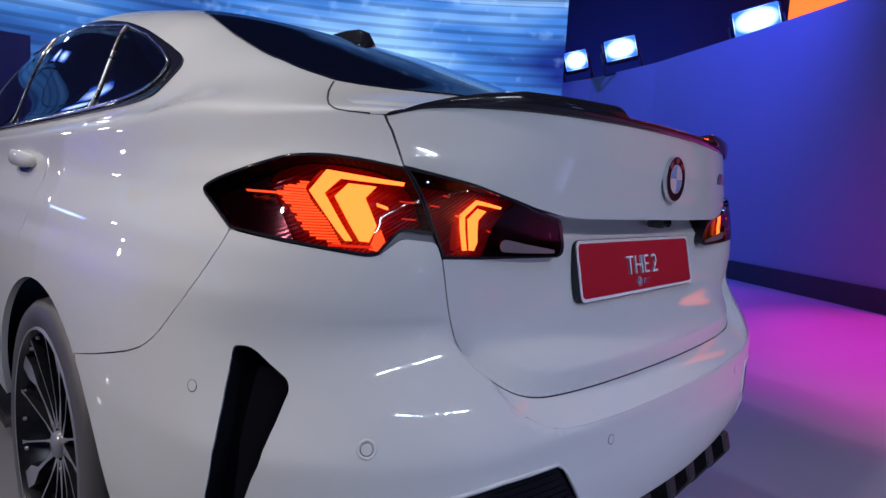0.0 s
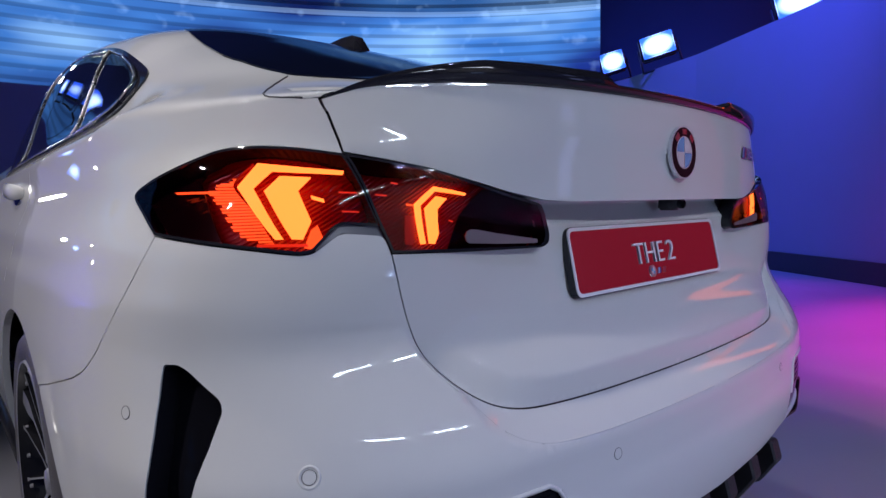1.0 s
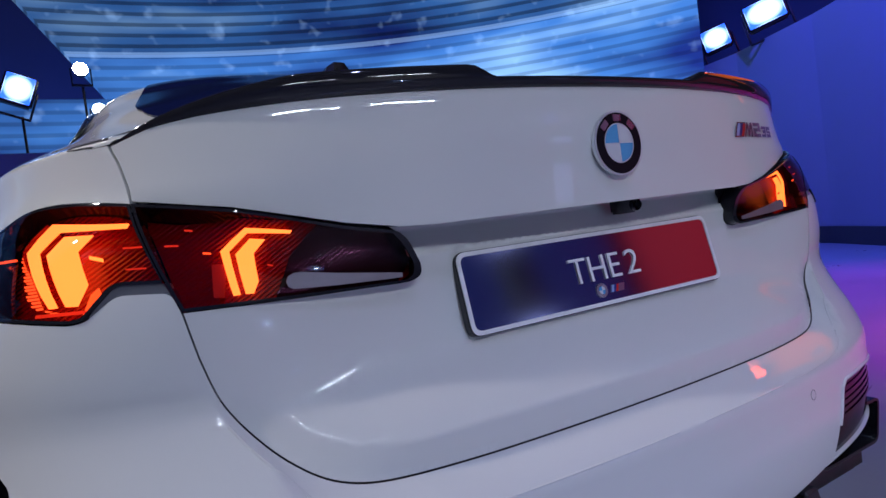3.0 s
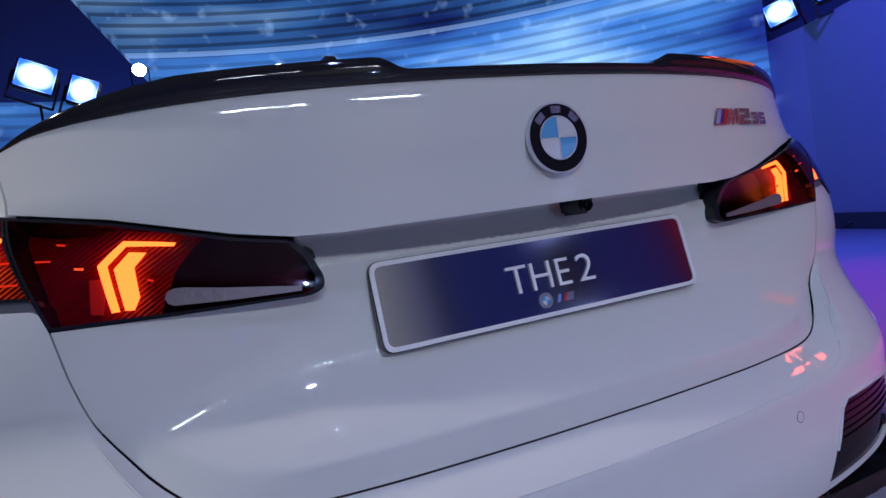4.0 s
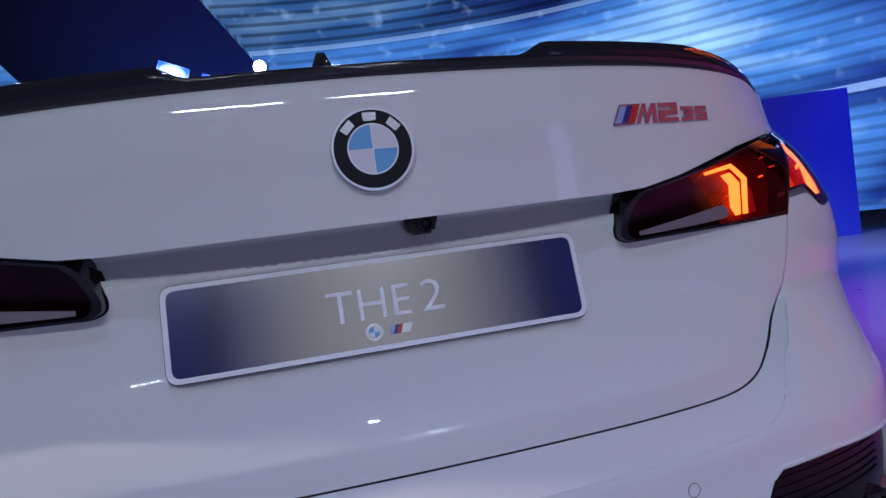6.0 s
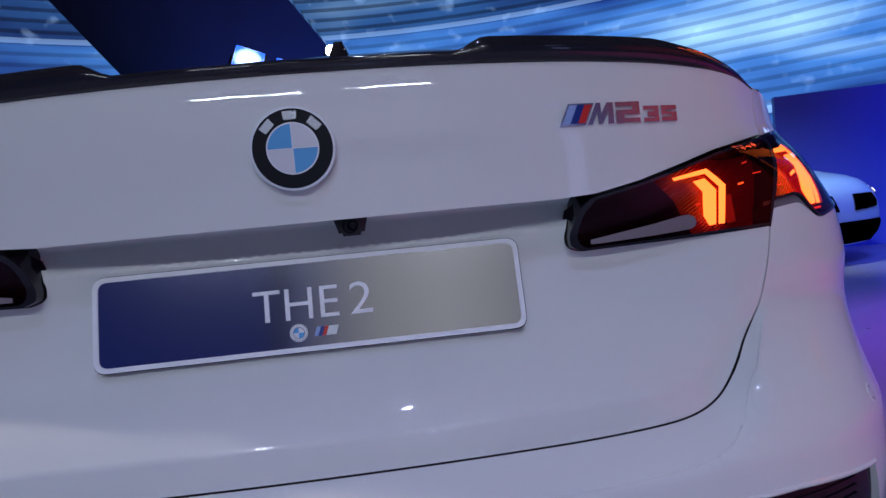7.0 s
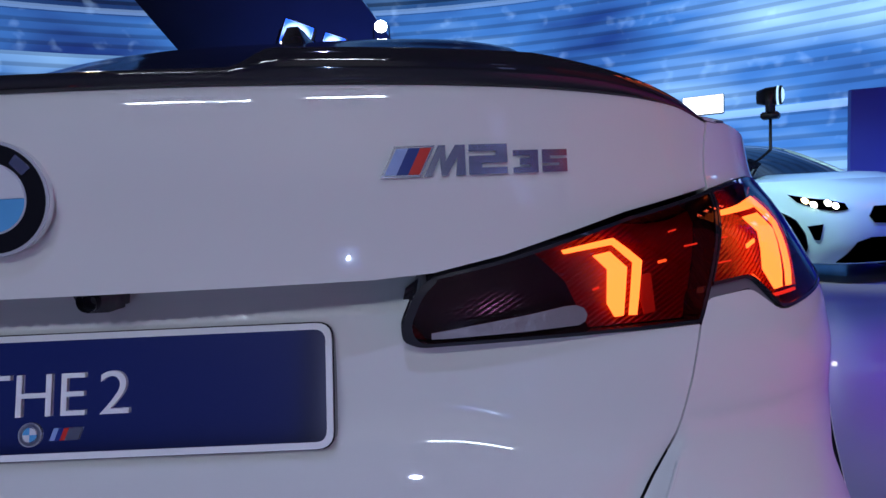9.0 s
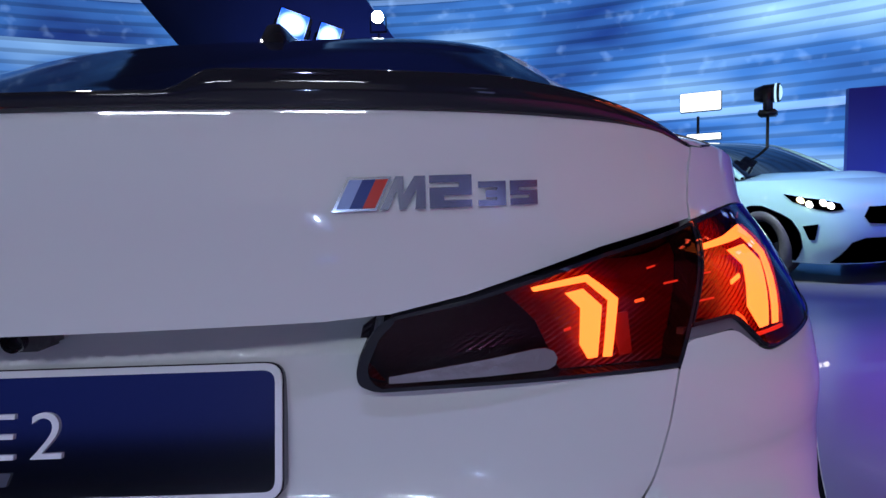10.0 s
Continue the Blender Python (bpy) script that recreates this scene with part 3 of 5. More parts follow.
LID_SIDE_TOP = at_x(0.642, 1.022, True)
LID_LOW = [at_x(x, z) for x, z in ((0.590, 0.775), (0.580, 0.738), (0.571, 0.716), (0.554, 0.688), (0.529, 0.657), (0.500, 0.632), (0.475, 0.618), (0.443, 0.609), (0.40, 0.605), (0.30, 0.603), (0.2, 0.603))]
for _ in range(2):
    # corner cutting rounds the line
    LID_LOW = LID_LOW[:1] + [tuple(p[k] * f + q[k] * (1 - f) for k in (0, 1)) for p, q in zip(LID_LOW, LID_LOW[1:]) for f in (0.75, 0.25)] + LID_LOW[-1:]
LID_LINE += [SEAM_LOW] + LID_LOW[::2] + [LID_LOW[-1], (0.0, 0.603)]
WING_SEAM = [at_y(y, z) for y, z in ((0.264, 0.835), (0.277, 0.808), (0.293, 0.778), (0.314, 0.750), (0.337, 0.724), (0.355, 0.703), (0.372, 0.687), (0.387, 0.676), (0.405, 0.666), (0.437, 0.654), (0.484, 0.641), (0.562, 0.621), (0.649, 0.601))]
WHEEL_Y, WHEEL_Z, WHEEL_R = 0.937, 0.322, 0.322
ARCH_Y, ARCH_Z, ARCH_R = 0.915, 0.300, 0.393


def arch_points(y0, from_deg, to_deg, n=14):
    out = []
    for k in range(n + 1):
        a = radians(from_deg + (to_deg - from_deg) * k / n)
        out.append(at_y(y0 + ARCH_R * math.cos(a), ARCH_Z + ARCH_R * math.sin(a)))
    return out


# boot lid: overhanging upper face, and lower face with the recess for the plate
half = [at_x(x, z, True) for x, z in ((0.0, 0.886), (0.16, 0.886), (0.30, 0.886), (0.352, 0.889), (0.415, 0.901), (0.533, 0.9335), (0.630, 0.9535))] + [at_x(0.6308, 0.9700, True), at_x(0.6338, 0.9870, True), at_x(0.6368, 1.0030, True), at_x(0.6408, 1.0140, True), LID_SIDE_TOP]
top = [at_x(x, z, True) for x, z in ((0.60, 1.037), (0.53, 1.046), (0.40, 1.053), (0.2, 1.057), (0.0, 1.058))]
lid_upper = half + top
lid_upper = lid_upper + mirror(lid_upper)[1:-1]
lid = panel("boot_lid", lid_upper, PAINT, car, upper=True, depth=0.02)
half = [at_x(0.0, 0.603)] + LID_LOW[::-1] + [SEAM_LOW] + LAMP_IN_LOW + [at_x(0.335, 0.898), at_x(0.0, 0.898)]
lower_poly = half + mirror(half)[1:-1]
# points along the scoop's lower edge
scoop = [(-0.32 + 0.016 * k, SCOOP + o) for k in range(41) for o in (-0.0025, 0.0, 0.0025)]
panel("boot_lid_lower", lower_poly, PAINT, car, pocket=True, grid=(0.014, 0.008), extra=scoop)


def lid_top_place(x, t):
    z0 = smooth([(0, 1.058), (0.2, 1.057), (0.4, 1.053), (0.53, 1.046), (0.60, 1.036), (0.642, 1.022)], min(abs(x), 0.642))
    a, _ = at_x(abs(x), z0, True)
    y0 = skin(a, z0, True).y
    y = y0 + 0.11 * t
    top_z = roof_skin(*q_x(max(y, 0.17), x)).z + 0.003
    return Vector((x, y, z0 + (top_z - z0) * ease(0, 0.9, t)))


grid_mesh("lid_deck", [-0.641 + 0.03205 * k for k in range(41)], [k / 14 for k in range(15)], lid_top_place, PAINT, car)

def softened(poly, times=2):
    """The closed outline with its corners cut again and again."""
    for _ in range(times):
        poly = [tuple(p[k] * (1 - f) + q[k] * f for k in (0, 1)) for p, q in zip(poly, poly[1:] + poly[:1]) for f in (0.2, 0.8)]
    return poly


# bumper, wings and doors
VENT = [at_y(y, z) for y, z in ((0.226, 0.701), (0.208, 0.702), (0.197, 0.696), (0.179, 0.680), (0.160, 0.664), (0.156, 0.652), (0.158, 0.612), (0.162, 0.574), (0.171, 0.536), (0.180, 0.505), (0.202, 0.43), (0.258, 0.43), (0.241, 0.491), (0.233, 0.525), (0.229, 0.56), (0.228, 0.62), (0.228, 0.664))]
EXHAUST = [at_x(x, z) for x, z in ((0.70, 0.506), (0.55, 0.520), (0.446, 0.522), (0.428, 0.511), (0.393, 0.455), (0.365, 0.405), (0.70, 0.402))]
bump_half = [at_x(0.0, 0.603)] + LID_LOW[::-1] + NOTCH + WING_SEAM + arch_points(ARCH_Y, 133, 186, 8) + [at_y(0.40, 0.28), at_x(0.80, 0.30), at_x(0.72, 0.395)]
bump_half += EXHAUST + [at_x(0.33, 0.40), at_x(0.2, 0.385), at_x(0.0, 0.38)]
bump_poly = bump_half + mirror(bump_half)[1:-1]
# points along the bumper's crease round the lid
crease, edge = [], []
for (a0, z0), (a1, z1) in zip(LID_LINE, LID_LINE[1:]):
    t = Vector((a1 - a0, z1 - z0))
    n = Vector((-t.y, t.x)).normalized()
    n = n if n.x >= 0 and n.y <= 0 else -n
    for k in range(max(1, int(t.length / 0.007))):
        p = Vector((a0, z0)) + t * (k / max(1, int(t.length / 0.007)))
        wide = 0.010 + 0.026 * (1 - ease(0.598, 0.655, p.y))
        edge.append(tuple(p + n * wide))
        crease += [tuple(p + n * (wide + o)) for o in (-0.002, 0.0, 0.002)] + [tuple(p + n * wide * 0.5)]
crease = [p for p in crease if 0.5 < p[1] < 0.735]
crease += [(-a, z) for a, z in crease]
panel("rear_bumper", bump_poly, PAINT, car, holes=[rounded(VENT, 0.006), mirror(rounded(VENT, 0.006))], channel=True, grid=(0.014, 0.010), extra=crease)
# a bead added on the crease, shaped to catch a highlight line
edge = [p for p in softened(edge, 1)[4:-4] if p[1] < 0.70 and p[0] > 0.02]
edge = [p for i, p in enumerate(edge) if i % 3 == 0]
for s in (1, -1):
    seam_line("crease_bead", [skin_at((s * a, z), 0.0012, channel=True) for a, z in edge], PAINT, car, 0.0020)


def wing(flip):
    rim = []
    for y in (1.03, 0.9, 0.8, 0.7, 0.6, 0.52, 0.45, 0.38, 0.3, 0.26, 0.22, 0.19):
        rim.append(at_y(y, smooth(SHOULDER, y) + 0.0018))
    poly = OUT_TOP[::-1] + WING_SEAM + arch_points(ARCH_Y, 131, 58) + [at_y(1.115, 0.74), at_y(1.062, 0.84)] + rim + [at_x(0.6445, 1.0240), at_x(0.6420, 1.0140), at_x(0.6380, 1.0030), at_x(0.6350, 0.9870), at_x(0.6320, 0.9700)]
    panel("rear_wing", flip(poly), PAINT, car, gap=0.0011)


sides(wing)


def door(name, foot, y0, y1, handle):
    def build(flip):
        rim = [at_y(y1 + (y0 - y1) * k / 8, smooth(SHOULDER, y1 + (y0 - y1) * k / 8) + 0.002) for k in range(9)]
        d = panel(name, flip(foot + [at_y(y1, 0.34), *rim]), PAINT, car, grid=(0.04, 0.025), step=0.03)
        s = flip([(1, 0)])[0][0]
        verts, faces, n = [], [], 14
        for i in range(17):
            f = -1 + i / 8
            # the grip swells out in the middle and lies down on the door at both ends
            out, tall = 0.024 * (1 - f ** 4) - 0.004, 0.007 + 0.013 * (1 - f ** 6)
            c = skin_at(at_y(handle + 0.105 * f, 0.938 + 0.006 * f), -out)
            for k in range(n):
                a = 2 * math.pi * k / n
                verts.append((s * (c.x + 0.009 * math.cos(a)), c.y, c.z + tall * math.sin(a)))
        for i in range(16):
            faces += [[i * n + k, i * n + (k + 1) % n, (i + 1) * n + (k + 1) % n, (i + 1) * n + k] for k in range(n)]
        faces += [list(range(n))[::-1], [16 * n + k for k in range(n)]]
        mesh_object("door_handle", verts, faces, PAINT, d, "white pull handle")
        # a flat black oval on the door stands in for shade behind the grip
        shade_oval = [at_y(handle + 0.062 * math.cos(2 * math.pi * k / 20), 0.925 + 0.020 * math.sin(2 * math.pi * k / 20)) for k in range(20)]
        panel("handle_shade", flip(shade_oval), BLACK_GLOSS, d, "flat black oval standing in for the shade behind the handle", gap=0.0, lift=0.0012, depth=0.002, grid=(0.03, 0.02))
    sides(build)


door("rear_door", [at_y(1.062, 0.84), at_y(1.115, 0.74)] + arch_points(ARCH_Y, 58, 5) + [at_y(1.42, 0.34)], 1.03, 1.82, 1.25)
door("front_door", [at_y(1.82, 0.34)], 1.82, 3.25, 2.05)


def front_wing(flip):
    poly = [at_y(3.25, 0.34), *[(a, z) for a, z in arch_points(3.65, 172, 8)], at_y(4.40, 0.34), at_y(4.40, 0.74), at_y(3.9, 0.86), at_y(3.5, 0.90), at_y(3.25, 0.915)]
    panel("front_wing", flip(poly), PAINT, car, grid=(0.06, 0.04), step=0.05)


sides(front_wing)
part("front_fascia", box(1.02, 0.06, 0.5, Matrix.Translation((0, 4.40, 0.52)), 0.02), PAINT, car)
part("underbody", box(1.6, 4.2, 0.08, Matrix.Translation((0, 2.2, 0.24)), 0.02), BLACK_MATT, car)
for s in (1, -1):
    part("sill", box(0.08, 1.9, 0.14, Matrix.Translation((s * 0.84, 2.3, 0.27)), 0.02), BLACK_GLOSS, car)

# glass
rw = [(0.325, 0.0), (0.325, 0.30), (0.328, 0.40), (0.340, 0.466), (0.367, 0.519), (0.399, 0.552), (0.455, 0.567), (0.538, 0.576), (0.645, 0.576), (0.76, 0.560), (0.91, 0.535), (1.05, 0.503), (1.10, 0.47), (1.14, 0.30), (1.15, 0.0)]
poly = [q_x(y, x) for y, x in rw]
poly = poly + [(y, 2 - q) for y, q in poly][::-1][1:-1]
panel("rear_window", poly, REAR_GLASS, car, "dark tinted rear window", place=roof_at, grid=(0.03, 0.03), step=0.03, gap=0.0, lift=0.003, depth=0.006)

ws = [(2.35, 0.0), (2.36, 0.40), (2.42, 0.60), (2.75, 0.66), (3.05, 0.70), (3.12, 0.40), (3.14, 0.0)]
poly = [q_x(y, x) for y, x in ws]
poly = poly + [(y, 2 - q) for y, q in poly][::-1][1:-1]
panel("windscreen", poly, DARK_GLASS, car, "dark tinted windscreen", place=roof_at, grid=(0.05, 0.05), step=0.04, gap=0.0, lift=0.003, depth=0.006)


def side_glass(flip_q):
    def zpts(pts, closed=True):
        if closed:
            pts = softened(pts)
        out = [q_z(y, z) for y, z in pts]
        return out if not flip_q else [(y, 2 - q) for y, q in out][::-1]
    outline = [(0.742, 1.140), (0.743, 1.115), (0.754, 1.078), (0.781, 1.067), (0.853, 1.058), (0.96, 1.053), (1.109, 1.049), (1.266, 1.043), (1.512, 1.036), (1.956, 1.028), (2.4, 1.018), (2.75, 1.008), (2.6, 1.12), (2.3, 1.235), (2.0, 1.315), (1.7, 1.347), (1.55, 1.346), (1.382, 1.336), (1.196, 1.303), (1.026, 1.258), (0.873, 1.204), (0.765, 1.162)]
    how = dict(place=roof_at, grid=(0.03, 0.03), step=0.012, gap=0.0)
    panel("window_trim", zpts(outline), BLACK_GLOSS, car, "gloss black window surround", lift=0.004, depth=0.006, **how)
    glass = [(0.800, 1.146), (0.806, 1.100), (0.853, 1.084), (0.93, 1.075), (1.066, 1.068), (1.086, 1.120), (1.100, 1.195), (1.138, 1.268), (1.105, 1.264), (0.99, 1.228), (0.874, 1.182)]
    panel("quarter_glass", zpts(glass), DARK_GLASS, car, "dark tinted quarter window", lift=0.007, depth=0.004, **how)
    glass = [(1.106, 1.066), (1.358, 1.055), (1.770, 1.046), (1.772, 1.12), (1.760, 1.22), (1.735, 1.318), (1.60, 1.318), (1.392, 1.308), (1.178, 1.274), (1.146, 1.200), (1.126, 1.120)]
    panel("rear_door_glass", zpts(glass), DARK_GLASS, car, "dark tinted door window", lift=0.007, depth=0.004, **how)
    glass = [(1.83, 1.046), (2.35, 1.034), (2.62, 1.028), (2.50, 1.12), (2.25, 1.215), (1.98, 1.295), (1.80, 1.318)]
    panel("front_door_glass", zpts(glass), DARK_GLASS, car, "dark tinted door window", lift=0.007, depth=0.004, **how)

    def strip(name, pts, radius, mat):
        fine = [(a + (d - a) * k / 8, b + (e - b) * k / 8) for (a, b), (d, e) in zip(pts, pts[1:]) for k in range(8)] + [pts[-1]]
        line = zpts(fine, False)
        pts3 = [roof_at(p, -0.008) for p in line]
        seam_line(name, pts3, mat, car, radius)
    strip("pillar_strip", [(1.090, 1.062), (1.106, 1.120), (1.124, 1.200), (1.163, 1.282)], 0.0040, SILVER)
    strip("pillar_strip", [(1.802, 1.046), (1.800, 1.16), (1.780, 1.25), (1.765, 1.325)], 0.0040, SILVER)
    strip("window_moulding", [(2.5, 1.022), (1.923, 1.034), (1.323, 1.048), (1.021, 1.060), (0.913, 1.068), (0.850, 1.078), (0.815, 1.087), (0.793, 1.100), (0.783, 1.115), (0.781, 1.130), (0.788, 1.144), (0.806, 1.156), (0.871, 1.188), (0.989, 1.235), (1.169, 1.286), (1.444, 1.323), (1.739, 1.328), (2.0, 1.300)], 0.0034, CHROME)


side_glass(False)
side_glass(True)

# shut lines of the boot lid beside the rear window
for s in (1, -1):
    line = [(0.165, 0.659), (0.174, 0.667), (0.187, 0.677), (0.203, 0.685), (0.217, 0.685), (0.239, 0.677), (0.278, 0.653), (0.329, 0.616), (0.366, 0.585), (0.399, 0.555)]
    fine = [tuple(p[k] + (q[k] - p[k]) * f / 4 for k in (0, 1)) for p, q in zip(line, line[1:]) for f in range(4)]
    seam_line("shut_line", [roof_at(q_x(y, s * x), -0.0004) for y, x in fine], BLACK_MATT, car, 0.0013)

# ---- tail lamps ----
def lamps(flip):
    s = flip([(1, 0)])[0][0]

    def guide(name, pts, mat, parent, depth, label="", thick=0.006, fn=at_x, out=0.0):
        poly = [fn(x + out, z) for x, z in pts]
        return panel(name, flip(poly), mat, parent, label, grid=(0.02, 0.02), step=0.015, gap=0.0, lift=-depth, depth=thick)

    inn = panel("inner_tail_lamp", flip(LAMP_IN), LAMP_BACK, car, "smoked red tail lamp on the boot lid", lift=-0.030, depth=0.031, grid=(0.02, 0.02), gap=0.002)
    collar("bezel", flip(LAMP_IN), 0.0, 0.058, BLACK_GLOSS, inn, "black lamp bezel")
    panel("lens", flip(LAMP_IN), LENS, inn, "smoked red lens", gap=0.0012, depth=0.003, lift=0.0015)
    outl = panel("outer_tail_lamp", flip(LAMP_OUT), LAMP_BACK, car, "smoked red tail lamp on the wing", lift=-0.030, depth=0.031, grid=(0.02, 0.02), gap=0.002)
    collar("bezel", flip(LAMP_OUT), 0.0, 0.034, BLACK_GLOSS, outl, "black lamp bezel")
    panel("lens", flip(LAMP_OUT), LENS, outl, "smoked red lens", gap=0.0012, depth=0.003, lift=0.0015)
    guide("light_guide", [(0.474, 0.898), (0.5265, 0.9115), (0.555, 0.8865), (0.5465, 0.8365), (0.5385, 0.8365), (0.5455, 0.8845), (0.5245, 0.9035), (0.476, 0.8945)], GUIDE, inn, 0.020, "glowing orange arrow", 0.002)
    guide("light_block", [(0.505, 0.892), (0.522, 0.896), (0.539, 0.8805), (0.533, 0.8365), (0.524, 0.8355), (0.517, 0.8485), (0.519, 0.8785)], GUIDE, inn, 0.020, "glowing orange block", 0.002)
    guide("reverse_light", [(0.347, 0.8325), (0.385, 0.838), (0.43, 0.8445), (0.470, 0.8515), (0.480, 0.8520), (0.487, 0.8490), (0.490, 0.8430), (0.488, 0.8370), (0.482, 0.8335), (0.43, 0.8300), (0.36, 0.8270), (0.347, 0.8270)], LAMP_CLEAR, inn, -0.0022, "clear reversing light strip", 0.002)
    guide("light_guide", [(0.631, 0.933), (0.706, 0.946), (0.735, 0.915), (0.717, 0.851), (0.709, 0.851), (0.7225, 0.9135), (0.699, 0.9355), (0.634, 0.928)], GUIDE, outl, 0.006, "glowing orange arrow", 0.002, out=0.008)
    guide("light_block", [(0.667, 0.925), (0.695, 0.9275), (0.7145, 0.909), (0.701, 0.851), (0.690, 0.850), (0.678, 0.871), (0.684, 0.909)], GUIDE, outl, 0.006, "glowing orange block", 0.002, out=0.008)
    guide("light_wedge", [(0.672, 0.868), (0.680, 0.862), (0.690, 0.841), (0.680, 0.838), (0.668, 0.852)], GUIDE_RED, outl, 0.014, "glowing red wedge", 0.002, out=0.008)
    guide("light_wedge", [(0.549, 0.872), (0.566, 0.874), (0.568, 0.838), (0.556, 0.836)], GUIDE_FAINT, inn, 0.024, "dim red wedge", 0.002)
    guide("light_foot", [(0.686, 0.8455), (0.735, 0.8475), (0.736, 0.8440), (0.686, 0.8420)], GUIDE_DIM, outl, 0.012, "dim red foot bar", 0.002, out=0.008)
    guide("marker_light", [(0.752, 0.9125), (0.782, 0.9125), (0.782, 0.9105), (0.752, 0.9105)], GUIDE_RED, outl, 0.010, "thin orange side marker", 0.002, out=0.008)
    for x, z, w in ((0.580, 0.915, 0.008), (0.596, 0.899, 0.014), (0.500, 0.862, 0.006)):
        guide("marker_light", [(x, z), (x + w, z + 0.002), (x + w, z + 0.0038), (x, z + 0.0018)], GUIDE_DIM, inn, 0.010, "small dim red marker", 0.002)
    guide("marker_light", [(0.6610, 0.8930), (0.6730, 0.8980), (0.6730, 0.9020), (0.6610, 0.8970)], GUIDE, outl, 0.006, "small orange marker", 0.002, out=0.008)
    guide("marker_light", [(0.5640, 0.8845), (0.5720, 0.8860), (0.5720, 0.8882), (0.5640, 0.8868)], GUIDE_RED, inn, 0.006, "small orange marker", 0.002)
    for z in (0.8800, 0.9050):
        guide("lamp_frame", [(0.6230, z), (0.6430, z + 0.002), (0.6430, z + 0.0036), (0.6230, z + 0.0016)], GUIDE_DIM, outl, 0.012, "dim red frame", 0.002, out=0.008)
    guide("notch_trim", [(0.602, 0.836), (0.607, 0.860), (0.658, 0.865), (0.687, 0.836), (0.683, 0.833), (0.657, 0.8545), (0.611, 0.8495)], LAMP_TRIM, outl, 0.002, "dark trim strip in the lamp's notch", 0.010)
    edge_in = lambda z: smooth([(0.848, 0.719), (0.880, 0.7275), (0.914, 0.7365), (0.930, 0.7255), (0.945, 0.709)], z)
    edge_out = lambda z: smooth([(0.848, 0.728), (0.863, 0.753), (0.901, 0.761), (0.919, 0.763), (0.932, 0.749), (0.946, 0.723)], z)
    for k in range(24):
        z = 0.850 + 0.0039 * k
        x0, x1 = edge_in(z) + 0.002, edge_out(z) - 0.003 * (k % 3 == 1)
        if x1 - x0 > 0.004:
            guide("side_bar", [(x0, z), (x1, z), (x1, z + 0.0020), (x0, z + 0.0020)], GUIDE_RED, outl, 0.026, "glowing red bar", 0.002, out=0.008)
    wall = [at_x(edge_in(0.850 + 0.005 * k) + 0.0088, 0.850 + 0.005 * k) for k in range(20)]
    wall = flip(wall)
    n = len(wall)
    mesh_object("baffle", [skin_at(p, q) for q in (0.004, 0.032) for p in wall], [[k, k + 1, n + k + 1, n + k] for k in range(n - 1)], LAMP_BACK, outl, "dark wall beside the arrow")
    panel("lens_border", flip(LAMP_OUT), BLACK_GLOSS, outl, "black lens border", holes=[flip(inset(LAMP_OUT, 0.0050))], gap=0.0008, depth=0.002, lift=0.0022, grid=(0.03, 0.03))
    panel("lens_border", flip(LAMP_IN), BLACK_GLOSS, inn, "black lens border", holes=[flip(inset(LAMP_IN, 0.0048))], gap=0.0008, depth=0.002, lift=0.0022, grid=(0.03, 0.03))
    guide("lamp_mask", [(0.350, 0.882), (0.415, 0.896), (0.440, 0.902), (0.478, 0.868), (0.500, 0.824), (0.342, 0.821), (0.318, 0.848), (0.324, 0.866)], LAMP_MASK, inn, 0.026, "dark red inner mask", 0.002)
    mask = [at_x(0.775, 0.850), at_y(0.255, 0.858), at_y(0.300, 0.881), at_y(0.352, 0.906), at_y(0.322, 0.923), at_y(0.262, 0.949), at_x(0.772, 0.930)]
    panel("lamp_mask", flip(mask), LAMP_MASK, outl, "dark red outer mask", grid=(0.03, 0.03), gap=0.0, lift=-0.020, depth=0.004)
    end = [at_x(x, z) for x, z in ((0.348, 0.886), (0.333, 0.872), (0.3185, 0.840), (0.320, 0.825), (0.336, 0.8185), (0.346, 0.8215), (0.333, 0.828), (0.330, 0.840), (0.341, 0.866), (0.357, 0.883))]
    panel("lens_end", flip(rounded(end, 0.008, 4)), BLACK_GLOSS, inn, "gloss black lamp end", gap=0.001, depth=0.002, lift=0.0028)


sides(lamps)

# ---- spoiler, plate, emblem, badge ----
def spoiler():
    verts, faces = [], []
    xs = [-0.6384 + 0.01064 * k for k in range(121)]
    for x in xs:
        p = lid_top_place(x, 0)
        r = abs(x)
        h = (0.010 + 0.016 * ease(0.190, 0.230, r)) * min(1, max(0.03, (0.640 - r) / 0.19)) ** 0.8
        f = 0.10 - 0.085 * ease(0.40, 0.62, r)
        up = roof_skin(*q_x(max(p.y + f, 0.17), x)).z * (1 - ease(0.42, 0.60, r)) + (p.z + 0.001) * ease(0.42, 0.60, r)
        k = 1 - 0.9 * ease(0.50, 0.638, r)
        ring = [(p.y - 0.002 * k, p.z - 0.002 * k), (p.y - 0.008 * k, p.z + 0.004 * k), (p.y - 0.010 * k, p.z + h), (p.y - 0.006 * k, p.z + h + 0.002 * k), (p.y + f * 0.5, max(p.z + h * 0.8, up + 0.004 * k)), (p.y + f, up + 0.004 * k), (p.y + f, p.z - 0.01 * k)]
        verts += [Vector((x, y, z)) for y, z in ring]
    n = 7
    for i in range(len(xs) - 1):
        for j in range(n):
            faces.append([i * n + j, (i + 1) * n + j, (i + 1) * n + (j + 1) % n, i * n + (j + 1) % n][::-1])
    faces += [list(range(n)), list(range(len(verts) - n, len(verts)))[::-1]]
    mesh_object("boot_spoiler", verts, faces, BLACK_GLOSS, car, "gloss black boot spoiler with raised ends")


spoiler()


